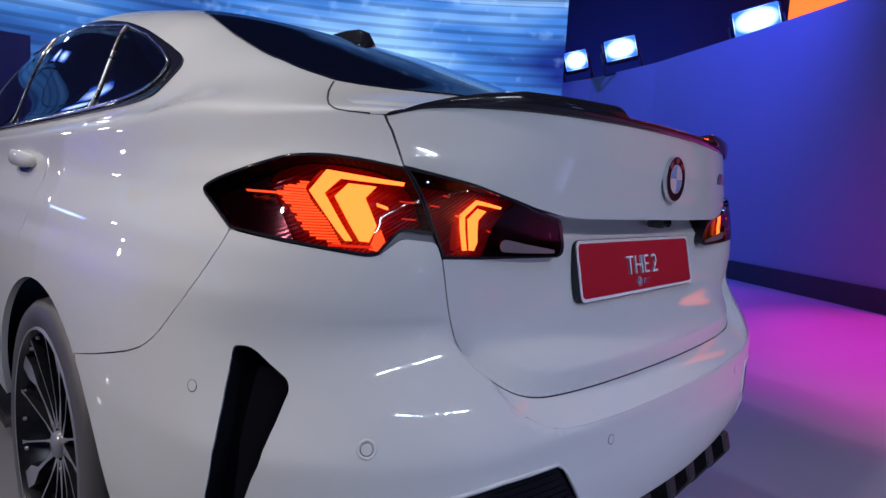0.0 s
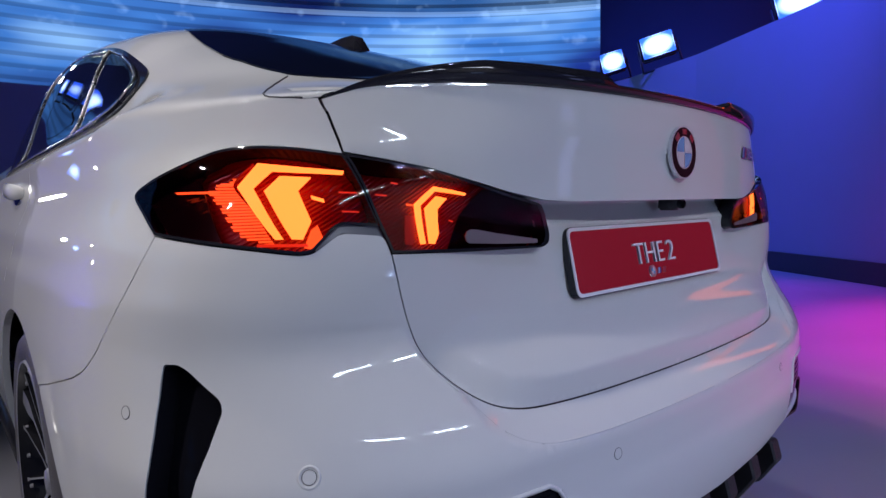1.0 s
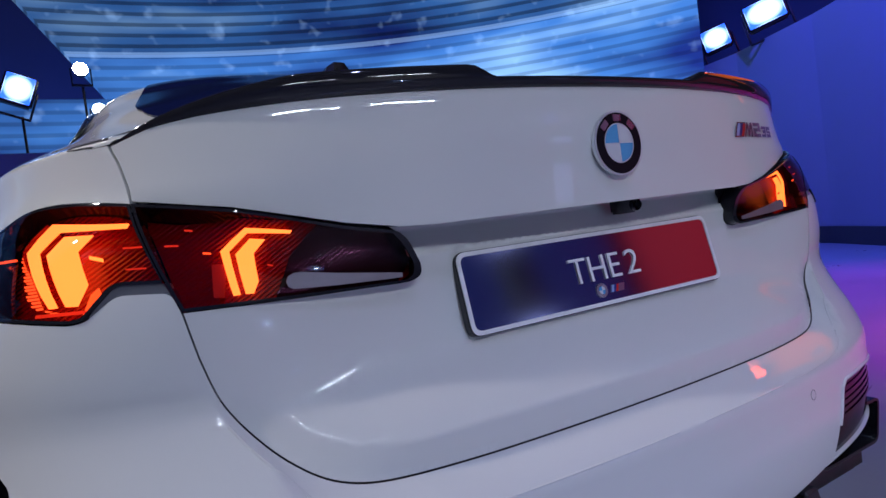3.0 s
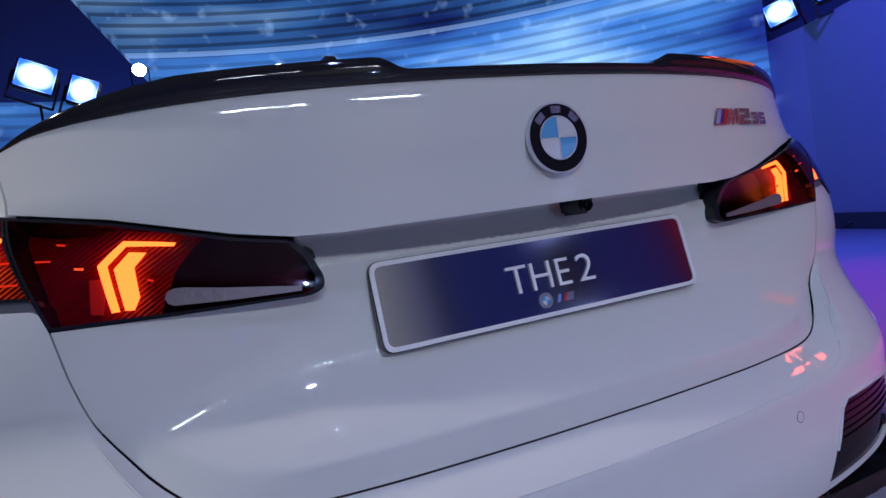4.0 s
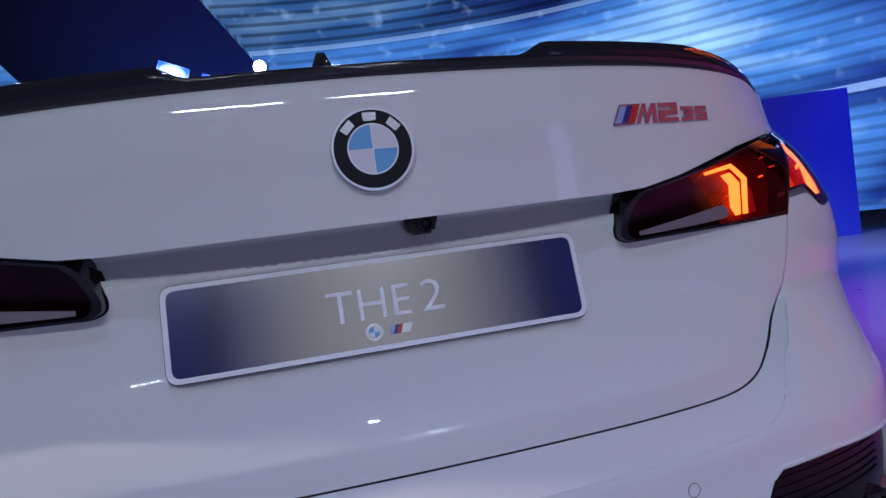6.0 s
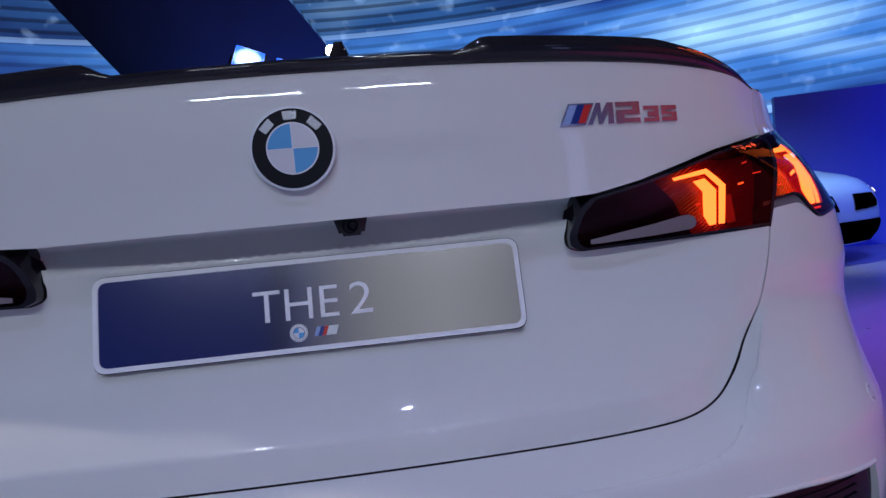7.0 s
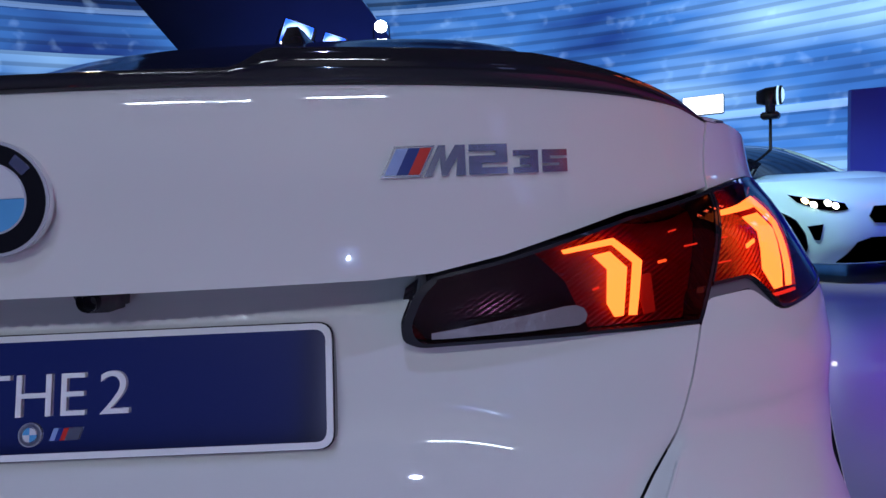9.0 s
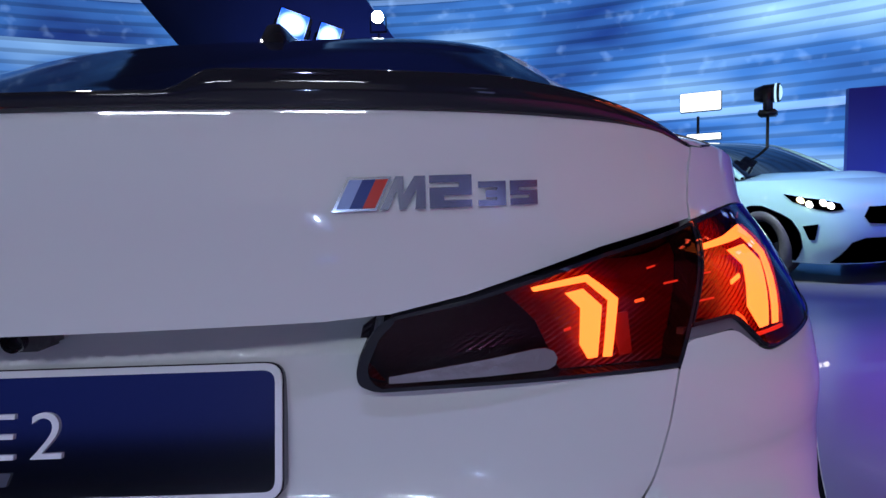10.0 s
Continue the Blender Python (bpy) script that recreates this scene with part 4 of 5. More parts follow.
def flat_poly(poly, thick, mat, parent, name, m, label="", round_to=0.0):
    """An extruded flat outline in the x-z plane of m, front towards -y."""
    if round_to:
        poly = rounded(poly, round_to, 5)
    n = len(poly)
    verts = [m @ Vector((x, 0, z)) for x, z in poly] + [m @ Vector((x, thick, z)) for x, z in poly]
    faces = [list(range(n)), list(range(n, 2 * n))[::-1]] + [[(i + 1) % n, i, n + i, n + (i + 1) % n] for i in range(n)]
    return mesh_object(name, verts, faces, mat, parent, label, False)


def rect(w, h, cx=0.0, cz=0.0):
    return [(cx - w / 2, cz - h / 2), (cx + w / 2, cz - h / 2), (cx + w / 2, cz + h / 2), (cx - w / 2, cz + h / 2)]


def ring_poly(outer, inner_loop, thick, mat, parent, name, m, label=""):
    n = len(outer)
    verts = [m @ Vector((x, t, z)) for t in (0, thick) for loop in (outer, inner_loop) for x, z in loop]
    faces = []
    for i in range(n):
        j = (i + 1) % n
        faces += [[i, j, n + j, n + i], [j, i, 2 * n + i, 2 * n + j], [n + i, n + j, 3 * n + j, 3 * n + i]]
    return mesh_object(name, verts, faces, mat, parent, label, False)


PLATE_M = Matrix.Translation((-0.004, 0.0465, 0.789)) @ Matrix.Rotation(radians(-12), 4, "X")
plate = flat_poly(rect(0.519, 0.1155), 0.012, BLACK_GLOSS, car, "show_plate", PLATE_M @ Matrix.Translation((0, 0.001, 0)), "black show plate with a white border line", 0.016)
flat_poly(rect(0.506, 0.104), 0.002, PLATE, plate, "plate_face", PLATE_M @ Matrix.Translation((0, -0.0006, 0)), "dark reflecting plate face", 0.013)
ring_poly(rounded(rect(0.5165, 0.1135), 0.0155, 5), rounded(rect(0.5045, 0.1015), 0.011, 5), 0.002, PLATE_WHITE, plate, "border_line", PLATE_M @ Matrix.Translation((0, -0.0016, 0)), "thin white border")


def lettering(text, x0, x1, z0, z1, m, mat, parent, name, label=""):
    """Letters that fill the rectangle x0..x1, z0..z1 of the plane m."""
    cu = bpy.data.curves.new(name, "FONT")
    cu.body, cu.size, cu.extrude, cu.offset = text, 0.05, 0.0005, -0.0003
    tmp = bpy.data.objects.new(name, cu)
    scene.collection.objects.link(tmp)
    me = bpy.data.meshes.new_from_object(tmp.evaluated_get(bpy.context.evaluated_depsgraph_get()))
    bpy.data.objects.remove(tmp)
    xs, ys = [v.co.x for v in me.vertices], [v.co.y for v in me.vertices]
    sx, sy = (x1 - x0) / (max(xs) - min(xs)), (z1 - z0) / (max(ys) - min(ys))
    me.transform(m @ Matrix.Translation((x0 - min(xs) * sx, -0.0022, z0 - min(ys) * sy)) @ Matrix.Rotation(radians(90), 4, "X") @ Matrix.Diagonal((sx, sy, 1, 1)))
    me.materials.clear()
    me.materials.append(mat)
    ob = new(name, me)
    ob.parent = parent
    if label:
        ob["label"] = label
    return ob


lettering("THE", -0.072, 0.030, -0.0175, 0.0205, PLATE_M, PLATE_WHITE, plate, "plate_word", "white letters")
lettering("2", 0.044, 0.071, -0.0175, 0.0212, PLATE_M, PLATE_WHITE, plate, "plate_figure", "white figure")


def emblem(parent, m, r, name, small=False):
    n = 48
    circle = lambda rad: [(rad * math.cos(2 * math.pi * k / n), rad * math.sin(2 * math.pi * k / n)) for k in range(n)]
    base = flat_poly(circle(r), 0.006 if not small else 0.0006, CHROME, parent, name, m, "round emblem with blue and white quarters")
    ring_poly(circle(r * 0.998), circle(r * 0.94), 0.001, TRIM_METAL, base, "rim", m @ Matrix.Translation((0, -0.0008 if not small else -0.0003, 0)), "thin bright rim")
    if not small:
        ring_poly(circle(r * 0.62), circle(r * 0.585), 0.001, TRIM_METAL, base, "inner_rim", m @ Matrix.Translation((0, -0.0013, 0)), "thin bright inner rim")
        ring_poly(circle(r * 0.945), circle(r * 0.62), 0.003, EMBLEM_BLACK, base, "black_ring", m @ Matrix.Translation((0, -0.0012, 0)), "gloss black ring")
    ri = r * (0.585 if not small else 0.60)
    if small:
        ring_poly(circle(r * 0.90), circle(r * 0.66), 0.001, SILVER, base, "silver_ring", m @ Matrix.Translation((0, -0.0003, 0)))
    for k in range(4):
        pts = [(0, 0)] + [(ri * math.cos(radians(90 * k + 90 * i / 12)), ri * math.sin(radians(90 * k + 90 * i / 12))) for i in range(13)]
        flat_poly(pts, 0.002, BLUE if k % 2 else WHITE, base, "quarter", m @ Matrix.Translation((0, -0.0014 if not small else -0.0006, 0)))
    if not small:
        for turn in (0, 90):
            flat_poly(rect(ri * 2, r * 0.022), 0.002, TRIM_METAL, base, "quarter_line", m @ Matrix.Rotation(radians(turn), 4, "Y") @ Matrix.Translation((0, -0.0018, 0)))
        for a in (135, 90, 45):
            mm = m @ Matrix.Rotation(radians(90 - a), 4, "Y") @ Matrix.Translation((0, -0.0022, r * 0.78))
            flat_poly([(-r * 0.15, -r * 0.10), (r * 0.15, -r * 0.10), (r * 0.17, r * 0.10), (-r * 0.17, r * 0.10)], 0.002, SILVER, base, "ring_mark", mm, "", r * 0.03)
    return base


EMBLEM_M = Matrix.Translation((-0.001, -0.0065, 0.9705)) @ Matrix.Rotation(radians(-1), 4, "X")
emblem(car, EMBLEM_M, 0.0470, "emblem")
emblem(plate, PLATE_M @ Matrix.Translation((-0.020, -0.0018, -0.0335)), 0.0108, "plate_emblem", True)
for k, mat in enumerate((STRIPE_LIGHT, STRIPE_BLUE, STRIPE_RED, SILVER)):
    w = 0.0065 if k < 3 else 0.012
    x0 = -0.002 + 0.0048 * k
    flat_poly([(x0, -0.0395), (x0 + w, -0.0395), (x0 + w + 0.004, -0.0285), (x0 + 0.004, -0.0285)], 0.0006, mat, plate, "plate_stripe", PLATE_M @ Matrix.Translation((0, -0.0019 - 0.0001 * k, 0)))

# model badge on the lid: slanted stripes and block characters
def badge_piece(name, poly, mat, parent, label="", base=0.0, thick=0.003):
    return panel(name, [at_x(x, z, True) for x, z in poly], mat, parent, label, upper=True, gap=0.0, lift=base + thick, depth=0.0, grid=(0.01, 0.01), step=0.006)


def slab(x0, x1, z0, z1, lean=0.0, zb=0.974):
    return [(x0 + lean * (z0 - zb), z0), (x1 + lean * (z0 - zb), z0), (x1 + lean * (z1 - zb), z1), (x0 + lean * (z1 - zb), z1)]


badge = badge_piece("model_badge", slab(0.311, 0.345, 0.9735, 0.9995, 0.5), BADGE, car, "silver model badge with blue and red stripes")
for x0, x1, mat in ((0.3135, 0.3235, STRIPE_LIGHT), (0.3235, 0.3335, STRIPE_BLUE), (0.3335, 0.3430, STRIPE_RED)):
    badge_piece("stripe", slab(x0, x1, 0.9755, 0.9975, 0.5), mat, badge, "", 0.003, 0.0006)
Z0, Z1 = 0.9735, 0.9995
badge_piece("badge_letter", [(0.3475, Z0), (0.354, Z0), (0.3615, 0.9885), (0.3625, Z0), (0.3675, Z0), (0.3765, 0.9885), (0.375, Z0), (0.3835, Z0), (0.3835, Z1), (0.375, Z1), (0.3665, 0.986), (0.3665, Z1), (0.3605, Z1)], BADGE, badge)
badge_piece("badge_figure", [(0.3865, Z0), (0.4205, Z0), (0.4205, 0.9795), (0.398, 0.9795), (0.398, 0.9832), (0.4205, 0.9832), (0.4205, Z1), (0.3865, Z1), (0.3865, 0.9935), (0.410, 0.9935), (0.410, 0.9898), (0.3865, 0.9898)], BADGE, badge)
badge_piece("badge_figure", [(0.4255, Z0), (0.4485, Z0), (0.4485, 0.9935), (0.4255, 0.9935), (0.4255, 0.9885), (0.441, 0.9885), (0.441, 0.9865), (0.4315, 0.9865), (0.4315, 0.9805), (0.441, 0.9805), (0.441, 0.9785), (0.4255, 0.9785)], BADGE, badge)
badge_piece("badge_figure", [(0.452, Z0), (0.4755, Z0), (0.4755, 0.9855), (0.4595, 0.9855), (0.4595, 0.9878), (0.4755, 0.9878), (0.4755, 0.9935), (0.452, 0.9935), (0.452, 0.9815), (0.468, 0.9815), (0.468, 0.9792), (0.452, 0.9792)], BADGE, badge)

# reversing camera under the lid's lip
bm = box(0.042, 0.035, 0.026, Matrix(), 0)
for v in bm.verts:
    # narrower towards its foot, and leaning back
    v.co.x *= 1.0 if v.co.z > 0 else 0.66
    v.co.y += 0.006 * (v.co.z < 0)
bmesh.ops.bevel(bm, geom=bm.edges[:], offset=0.004, segments=2, affect="EDGES")
bmesh.ops.transform(bm, matrix=Matrix.Translation((0.051, 0.042, 0.880)), verts=bm.verts)
rc = part("reversing_camera", bm, BLACK_MATT, car, "black reversing camera housing")
part("camera_ring", turned([(0.0072, -0.001), (0.0085, -0.002), (0.0092, -0.001), (0.0092, 0.006)], 24, Matrix.Translation((0.051, 0.0255, 0.879)) @ Matrix.Rotation(radians(90), 4, "X")), BLACK_GLOSS, rc, "gloss ring round the lens")
part("camera_lens", turned([(0.0, -0.004), (0.0035, -0.004), (0.0045, -0.002), (0.0065, -0.001), (0.0065, 0.006)], 24, Matrix.Translation((0.054, 0.0245, 0.879)) @ Matrix.Rotation(radians(-90), 4, "X") @ Matrix.Rotation(math.pi, 4, "X")), BLACK_GLOSS, rc, "round lens")

# parking sensors
for a, z in (at_x(0.725, 0.587), at_y(0.281, 0.637), at_x(0.312, 0.530)):
    for s in (1, -1):
        o = skin_at((s * a, z), -0.0003, channel=True)
        n = (skin_at((s * a, z), -0.01, channel=True) - o).normalized()
        m = Matrix.Translation(o) @ n.to_track_quat("Z", "Y").to_matrix().to_4x4()
        sen = part("parking_sensor", turned([(0.0, 0.0003), (0.0072, 0.0003), (0.0075, 0.0003), (0.0077, -0.0002), (0.0077, -0.004)], 28, m), PAINT, car, "round painted parking sensor")
        if a > at_x(0.5, 0.587)[0] and z < 0.6:
            part("sensor_collar", turned([(0.0095, -0.001), (0.0100, 0.0006), (0.0128, 0.0006), (0.0134, -0.001)], 28, m), PAINT, sen, "raised painted collar")
        part("sensor_ring", turned([(0.0080, -0.002), (0.0079, 0.0002), (0.0085, 0.0002), (0.0085, -0.002)], 28, m), BLACK_MATT, sen, "dark ring gap")

# corner vents: black blades set in the bumper
def vents(flip):
    vent = panel("corner_vent", flip(rounded(VENT, 0.006)), EXHAUST_BLACK, car, "deep gloss black corner vent", lift=-0.030, depth=0.032, gap=0.0)
    collar("vent_wall", flip(rounded(VENT, 0.006)), 0.001, 0.034, EXHAUST_BLACK, vent, "black vent wall", 0.0006)


sides(vents)

# diffuser with exhausts and fins
def diffuser():
    d = grid_mesh("diffuser", [-0.75 + 0.05 * k for k in range(31)], [k / 6 for k in range(7)], lambda x, t: Vector((x, -0.02 + 0.10 * t + 0.12 * x * x, 0.42 - 0.17 * t)), BLACK_GLOSS, car, "gloss black lower diffuser")
    for x in (-0.27, -0.16, -0.05, 0.05, 0.16, 0.27):
        bm = bmesh.new()
        prof = [(-0.075, 0.385), (-0.085, 0.345), (-0.05, 0.29), (0.10, 0.26), (0.10, 0.38)]
        a = [bm.verts.new((x - 0.018, y, z)) for y, z in prof]
        b = [bm.verts.new((x + 0.018, y, z)) for y, z in prof]
        bm.faces.new(a), bm.faces.new(b[::-1])
        for i in range(5):
            bm.faces.new((a[i], b[i], b[(i + 1) % 5], a[(i + 1) % 5]))
        bmesh.ops.bevel(bm, geom=bm.edges[:], offset=0.004, segments=1, affect="EDGES")
        part("diffuser_fin", bm, BLACK_MATT, d, "", False)

    def side(flip):
        ex = panel("exhaust_insert", flip(rounded(EXHAUST, 0.01)), EXHAUST_BLACK, car, "gloss black exhaust surround", lift=-0.006, depth=0.012, gap=0.0)
        for k in range(5):
            z = 0.506 - 0.011 * k
            x0 = 0.440 - 0.008 * k
            slat = [at_x(x, zz) for x, zz in ((x0, z - 0.004), (0.66, z - 0.010), (0.66, z - 0.005), (x0, z + 0.001))]
            panel("slat", flip(slat), EXHAUST_BLACK, ex, lift=-0.004, depth=0.004, gap=0.0)
        s = flip([(1, 0)])[0][0]
        m = Matrix.Translation((s * 0.555, 0.005, 0.375))
        outer_loop = rounded([(-0.105, -0.045), (0.105, -0.045), (0.125, 0.045), (-0.085, 0.045)] if s > 0 else [(-0.105, -0.045), (0.105, -0.045), (0.085, 0.045), (-0.125, 0.045)], 0.02, 5)
        ring_poly(outer_loop, inset(outer_loop, 0.006), 0.12, ALLOY_DARK, ex, "tailpipe", m, "dark four-sided tailpipe trim")
        # glossy bead added on the bumper's rolled edge to catch a white highlight
        top = [(p[0] + (q[0] - p[0]) * f / 6, p[1] + (q[1] - p[1]) * f / 6) for p, q in zip(EXHAUST[:4], EXHAUST[1:5]) for f in range(7)]
        top = [p for i, p in enumerate(top) if i == 0 or p != top[i - 1]]
        lip = flip(top)
        seam_line("insert_edge_bead", [skin_at(p, 0.0005, channel=True) for p in lip], PAINT, ex, 0.0035)
    sides(side)


diffuser()


# roof fin
def fin():
    bm = bmesh.new()
    prof = [(1.0, 1.362, 0.026), (1.015, 1.398, 0.012), (1.04, 1.408, 0.010), (1.10, 1.412, 0.011), (1.17, 1.410, 0.012), (1.21, 1.404, 0.008)]
    rows = []
    for y, z, w in prof:
        base = smooth(SPINE, y) - 0.004
        rows.append([bm.verts.new((s * x, y, zz)) for s, x, zz in ((-1, 0.030, base), (-1, w, z), (1, w, z), (1, 0.030, base))])
    for a, b in zip(rows, rows[1:]):
        for i in range(3):
            bm.faces.new((a[i], a[i + 1], b[i + 1], b[i]))
    bm.faces.new(rows[0]), bm.faces.new(rows[-1][::-1])
    part("roof_aerial", bm, BLACK_GLOSS, car, "gloss black shark-fin aerial")


fin()


# ---- wheels ----
def wheel(parent, x, y, s, mats=(ALLOY, ALLOY_DARK)):
    m = Matrix.Translation((s * x, y, WHEEL_Z)) @ Matrix.Rotation(radians(90 * s), 4, "Y")
    tyre = part("wheel", turned([(0.245, -0.10), (0.30, -0.115), (0.316, -0.10), (WHEEL_R, -0.07), (WHEEL_R, 0.075), (0.318, 0.095), (0.305, 0.106), (0.285, 0.110), (0.264, 0.106), (0.256, 0.10), (0.248, 0.06), (0.245, -0.10)], 64, m), RUBBER, parent, "black tyre with multi-spoke alloy wheel")
    part("rim_edge", turned([(0.262, 0.099), (0.258, 0.108), (0.254, 0.107)], 64, m), mats[0], tyre, "machined rim edge")
    part("rim", turned([(0.254, 0.107), (0.245, 0.09), (0.234, 0.02), (0.226, -0.09)], 64, m), mats[1], tyre, "dark alloy rim")
    part("barrel", turned([(0.0, -0.03), (0.10, -0.03), (0.228, -0.02)], 48, m), BLACK_MATT, tyre, "dark wheel barrel")
    part("brake_disc", turned([(0.05, 0.0), (0.165, 0.0), (0.165, -0.02), (0.05, -0.02)], 48, m), ALLOY_DARK, tyre, "dark brake disc")
    part("hub_cap", turned([(0.0, 0.088), (0.024, 0.087), (0.029, 0.08), (0.031, 0.05)], 32, m), mats[0], tyre, "round hub cap")
    for k in range(21):
        a = radians(360 / 21 * k + 8)
        part("rim_bolt", turned([(0.0, 0.007), (0.0045, 0.006), (0.005, 0.0)], 8, m @ Matrix.Translation((0.240 * math.cos(a), 0.240 * math.sin(a), 0.088))), mats[0], tyre)
    for k in range(5):
        a = radians(72 * k + 56)
        part("wheel_bolt", turned([(0.0, 0.014), (0.006, 0.013), (0.008, 0.0)], 10, m @ Matrix.Translation((0.054 * math.cos(a), 0.054 * math.sin(a), 0.066))), mats[0], tyre)
    for k in range(5):
        for j, (da, db, w) in enumerate(((-5, -15, 0.010), (5, 15, 0.010), (36, 36, 0.011))):
            bm = bmesh.new()
            a, a2 = radians(72 * k + 20 + da), radians(72 * k + 20 + db)
            p0 = Vector((0.034 * math.cos(a), 0.034 * math.sin(a), 0.076))
            p1 = Vector((0.256 * math.cos(a2), 0.256 * math.sin(a2), 0.098))
            t = (p1 - p0).normalized()
            side = Vector((-t.y, t.x, 0)).normalized()
            top, low = [], []
            # slim arms, and broad blades that end in a machined pad
            widths = ((0, w * 1.2), (0.3, w * 0.42), (0.85, w * 0.42), (1, w * 1.2)) if j < 2 else ((0, w * 2.0), (0.35, w * 0.7), (0.62, w * 0.9), (0.8, w * 4.2), (1, w * 3.6))
            for q, ww in widths:
                c = p0.lerp(p1, q) + Vector((0, 0, -0.004 * math.sin(q * 3.1)))
                top.append((bm.verts.new(m @ (c + side * ww * 0.5)), bm.verts.new(m @ (c - side * ww * 0.5))))
                low.append((bm.verts.new(m @ (c + side * ww * 0.6 - Vector((0, 0, 0.018)))), bm.verts.new(m @ (c - side * ww * 0.6 - Vector((0, 0, 0.018))))))
            for i in range(len(widths) - 1):
                bm.faces.new((top[i][0], top[i][1], top[i + 1][1], top[i + 1][0]))
                bm.faces.new((top[i][0], top[i + 1][0], low[i + 1][0], low[i][0]))
                bm.faces.new((top[i][1], low[i][1], low[i + 1][1], top[i + 1][1]))
            sp = part("spoke", bm, mats[0], tyre, "", False)
            sp.data.materials.append(mats[1])
            for f in sp.data.polygons:
                f.material_index = int(f.index % 3 != 0)
    return tyre


for s in (1, -1):
    for y in (WHEEL_Y, 3.655):
        wheel(car, 0.782, y, s)
        part("wheel_housing", turned([(0.02, -0.24), (ARCH_R - 0.012, -0.22), (ARCH_R - 0.006, 0.075)], 48, Matrix.Translation((s * 0.775, y + ARCH_Y - WHEEL_Y, ARCH_Z)) @ Matrix.Rotation(radians(90 * s), 4, "Y")), BLACK_MATT, car, "black wheel housing")


# ---- the hall ----
def slab_object(name, sx, sy, sz, place, mat, label, category, kind="structure", bevel=0.0):
    ob = part(name, box(sx, sy, sz, place, bevel), mat, None, "", False)
    return tagged(ob, label, category, "", kind)


slab_object("floor", 34, 34, 0.1, pose(0, 1, -0.05), FLOOR, "glossy grey show floor under coloured light", "floor")
slab_object("ceiling", 34, 34, 0.2, pose(0, 1, 9.1), DARK, "black hall ceiling", "ceiling")
slab_object("wall_north", 34, 0.3, 9, pose(0, 16.2, 4.5), DARK, "black drape behind the screens", "wall")
slab_object("wall_south", 34, 0.3, 9, pose(0, -14.2, 4.5), DARK, "black hall wall", "wall")
slab_object("wall_west", 0.3, 30, 9, pose(-15.2, 1, 4.5), DARK, "black hall wall", "wall")
slab_object("wall_east", 0.3, 30, 9, pose(15.2, 1, 4.5), DARK, "black hall wall", "wall")


def curve_wall(name, line, z0, z1, thick, mat, label, category, kind="structure", lean=(0, 0, 0, 0), shift=0.0):
    """An upright sheet along a plan line; uv is metres along it and height. lean: how far the start's and the end's foot and top move along it."""
    pts = [Vector(p) for p in line]
    dist = [0.0]
    for a, b in zip(pts, pts[1:]):
        dist.append(dist[-1] + (b - a).length)
    verts, uvs, faces = [], [], []
    total = dist[-1]

    def at(d):
        d = min(max(d, 0), total)
        i = max(k for k in range(len(pts) - 1) if dist[k] <= d + 1e-9)
        return pts[i].lerp(pts[i + 1], (d - dist[i]) / (dist[i + 1] - dist[i]))

    n = 40
    for side in (0, 1):
        for i in range(n + 1):
            for z in (z0, z1):
                f = (z - z0) / (z1 - z0)
                first, last = lean[0] * (1 - f) + lean[1] * f, total + lean[2] * (1 - f) + lean[3] * f
                d = first + (last - first) * i / n
                p = at(d)
                t = (at(d + 0.05) - at(d - 0.05)).normalized()
                p = p + Vector((-t.y, t.x)) * thick * side
                verts.append((p.x, p.y, z))
                uvs.append((d + shift, z))
    m = 2 * (n + 1)
    for i in range(n):
        a = 2 * i
        faces += [[a, a + 2, a + 3, a + 1], [m + a + 2, m + a, m + a + 1, m + a + 3], [a + 1, a + 3, m + a + 3, m + a + 1], [a + 2, a, m + a, m + a + 2]]
    faces += [[1, m + 1, m, 0], [m - 2, 2 * m - 2, 2 * m - 1, m - 1]]
    ob = mesh_object(name, verts, faces, mat, None, "", False, (), uvs)
    return tagged(ob, label, category, "", kind)


def arc(cx, cy, r, a0, a1, n=24):
    """Plan points on a circle; angles in degrees from ahead (+y) to the right."""
    return [(cx + r * math.sin(radians(a0 + (a1 - a0) * k / n)), cy + r * math.cos(radians(a0 + (a1 - a0) * k / n))) for k in range(n + 1)]


curve_wall("screen_main", arc(-1, -1, 11.6, -21, 54.4), 3.7, 5.9, 0.25, LED, "curved LED screen wall showing blue stripes", "screen", lean=(4.92, 3.42, 0, 0))
curve_wall("screen_left", arc(-1, -1, 11.6, -70, -3), 3.7, 5.9, 0.25, LED, "curved LED screen wall showing blue stripes", "screen", lean=(0, 0, -2.61, -4.3), shift=-14)
curve_wall("screen_lower", arc(-1, -1, 11.6, -70, 54.4), 0.3, 3.696, 0.25, LED, "curved LED screen wall showing blue stripes", "screen", shift=-9.92)
curve_wall("low_set_wall", arc(-1, -1, 10.6, -50, 10), 0.0, 2.68, 0.2, PANEL_BLUE, "low navy set wall before the screen", "wall")
RIGHT = [(5.25, -0.4), (5.55, 0.2), (6.75, 2.0), (7.75, 3.6), (8.45, 5.2), (8.8, 7.0)][::-1]
curve_wall("wall_right", RIGHT, 0.0, 3.05, 0.25, WALL, "plain curved wall lit deep blue", "wall")
curve_wall("skirting", [(x - 0.03, y + 0.02) for x, y in RIGHT], 0.0, 0.23, 0.03, DARK, "black skirting along the blue wall", "skirting")
curve_wall("screen_orange", [(10.5, 2.6), (9.8, -1.2)], 3.2, 6.5, 0.2, LED_ORANGE, "large LED screen glowing orange", "screen")
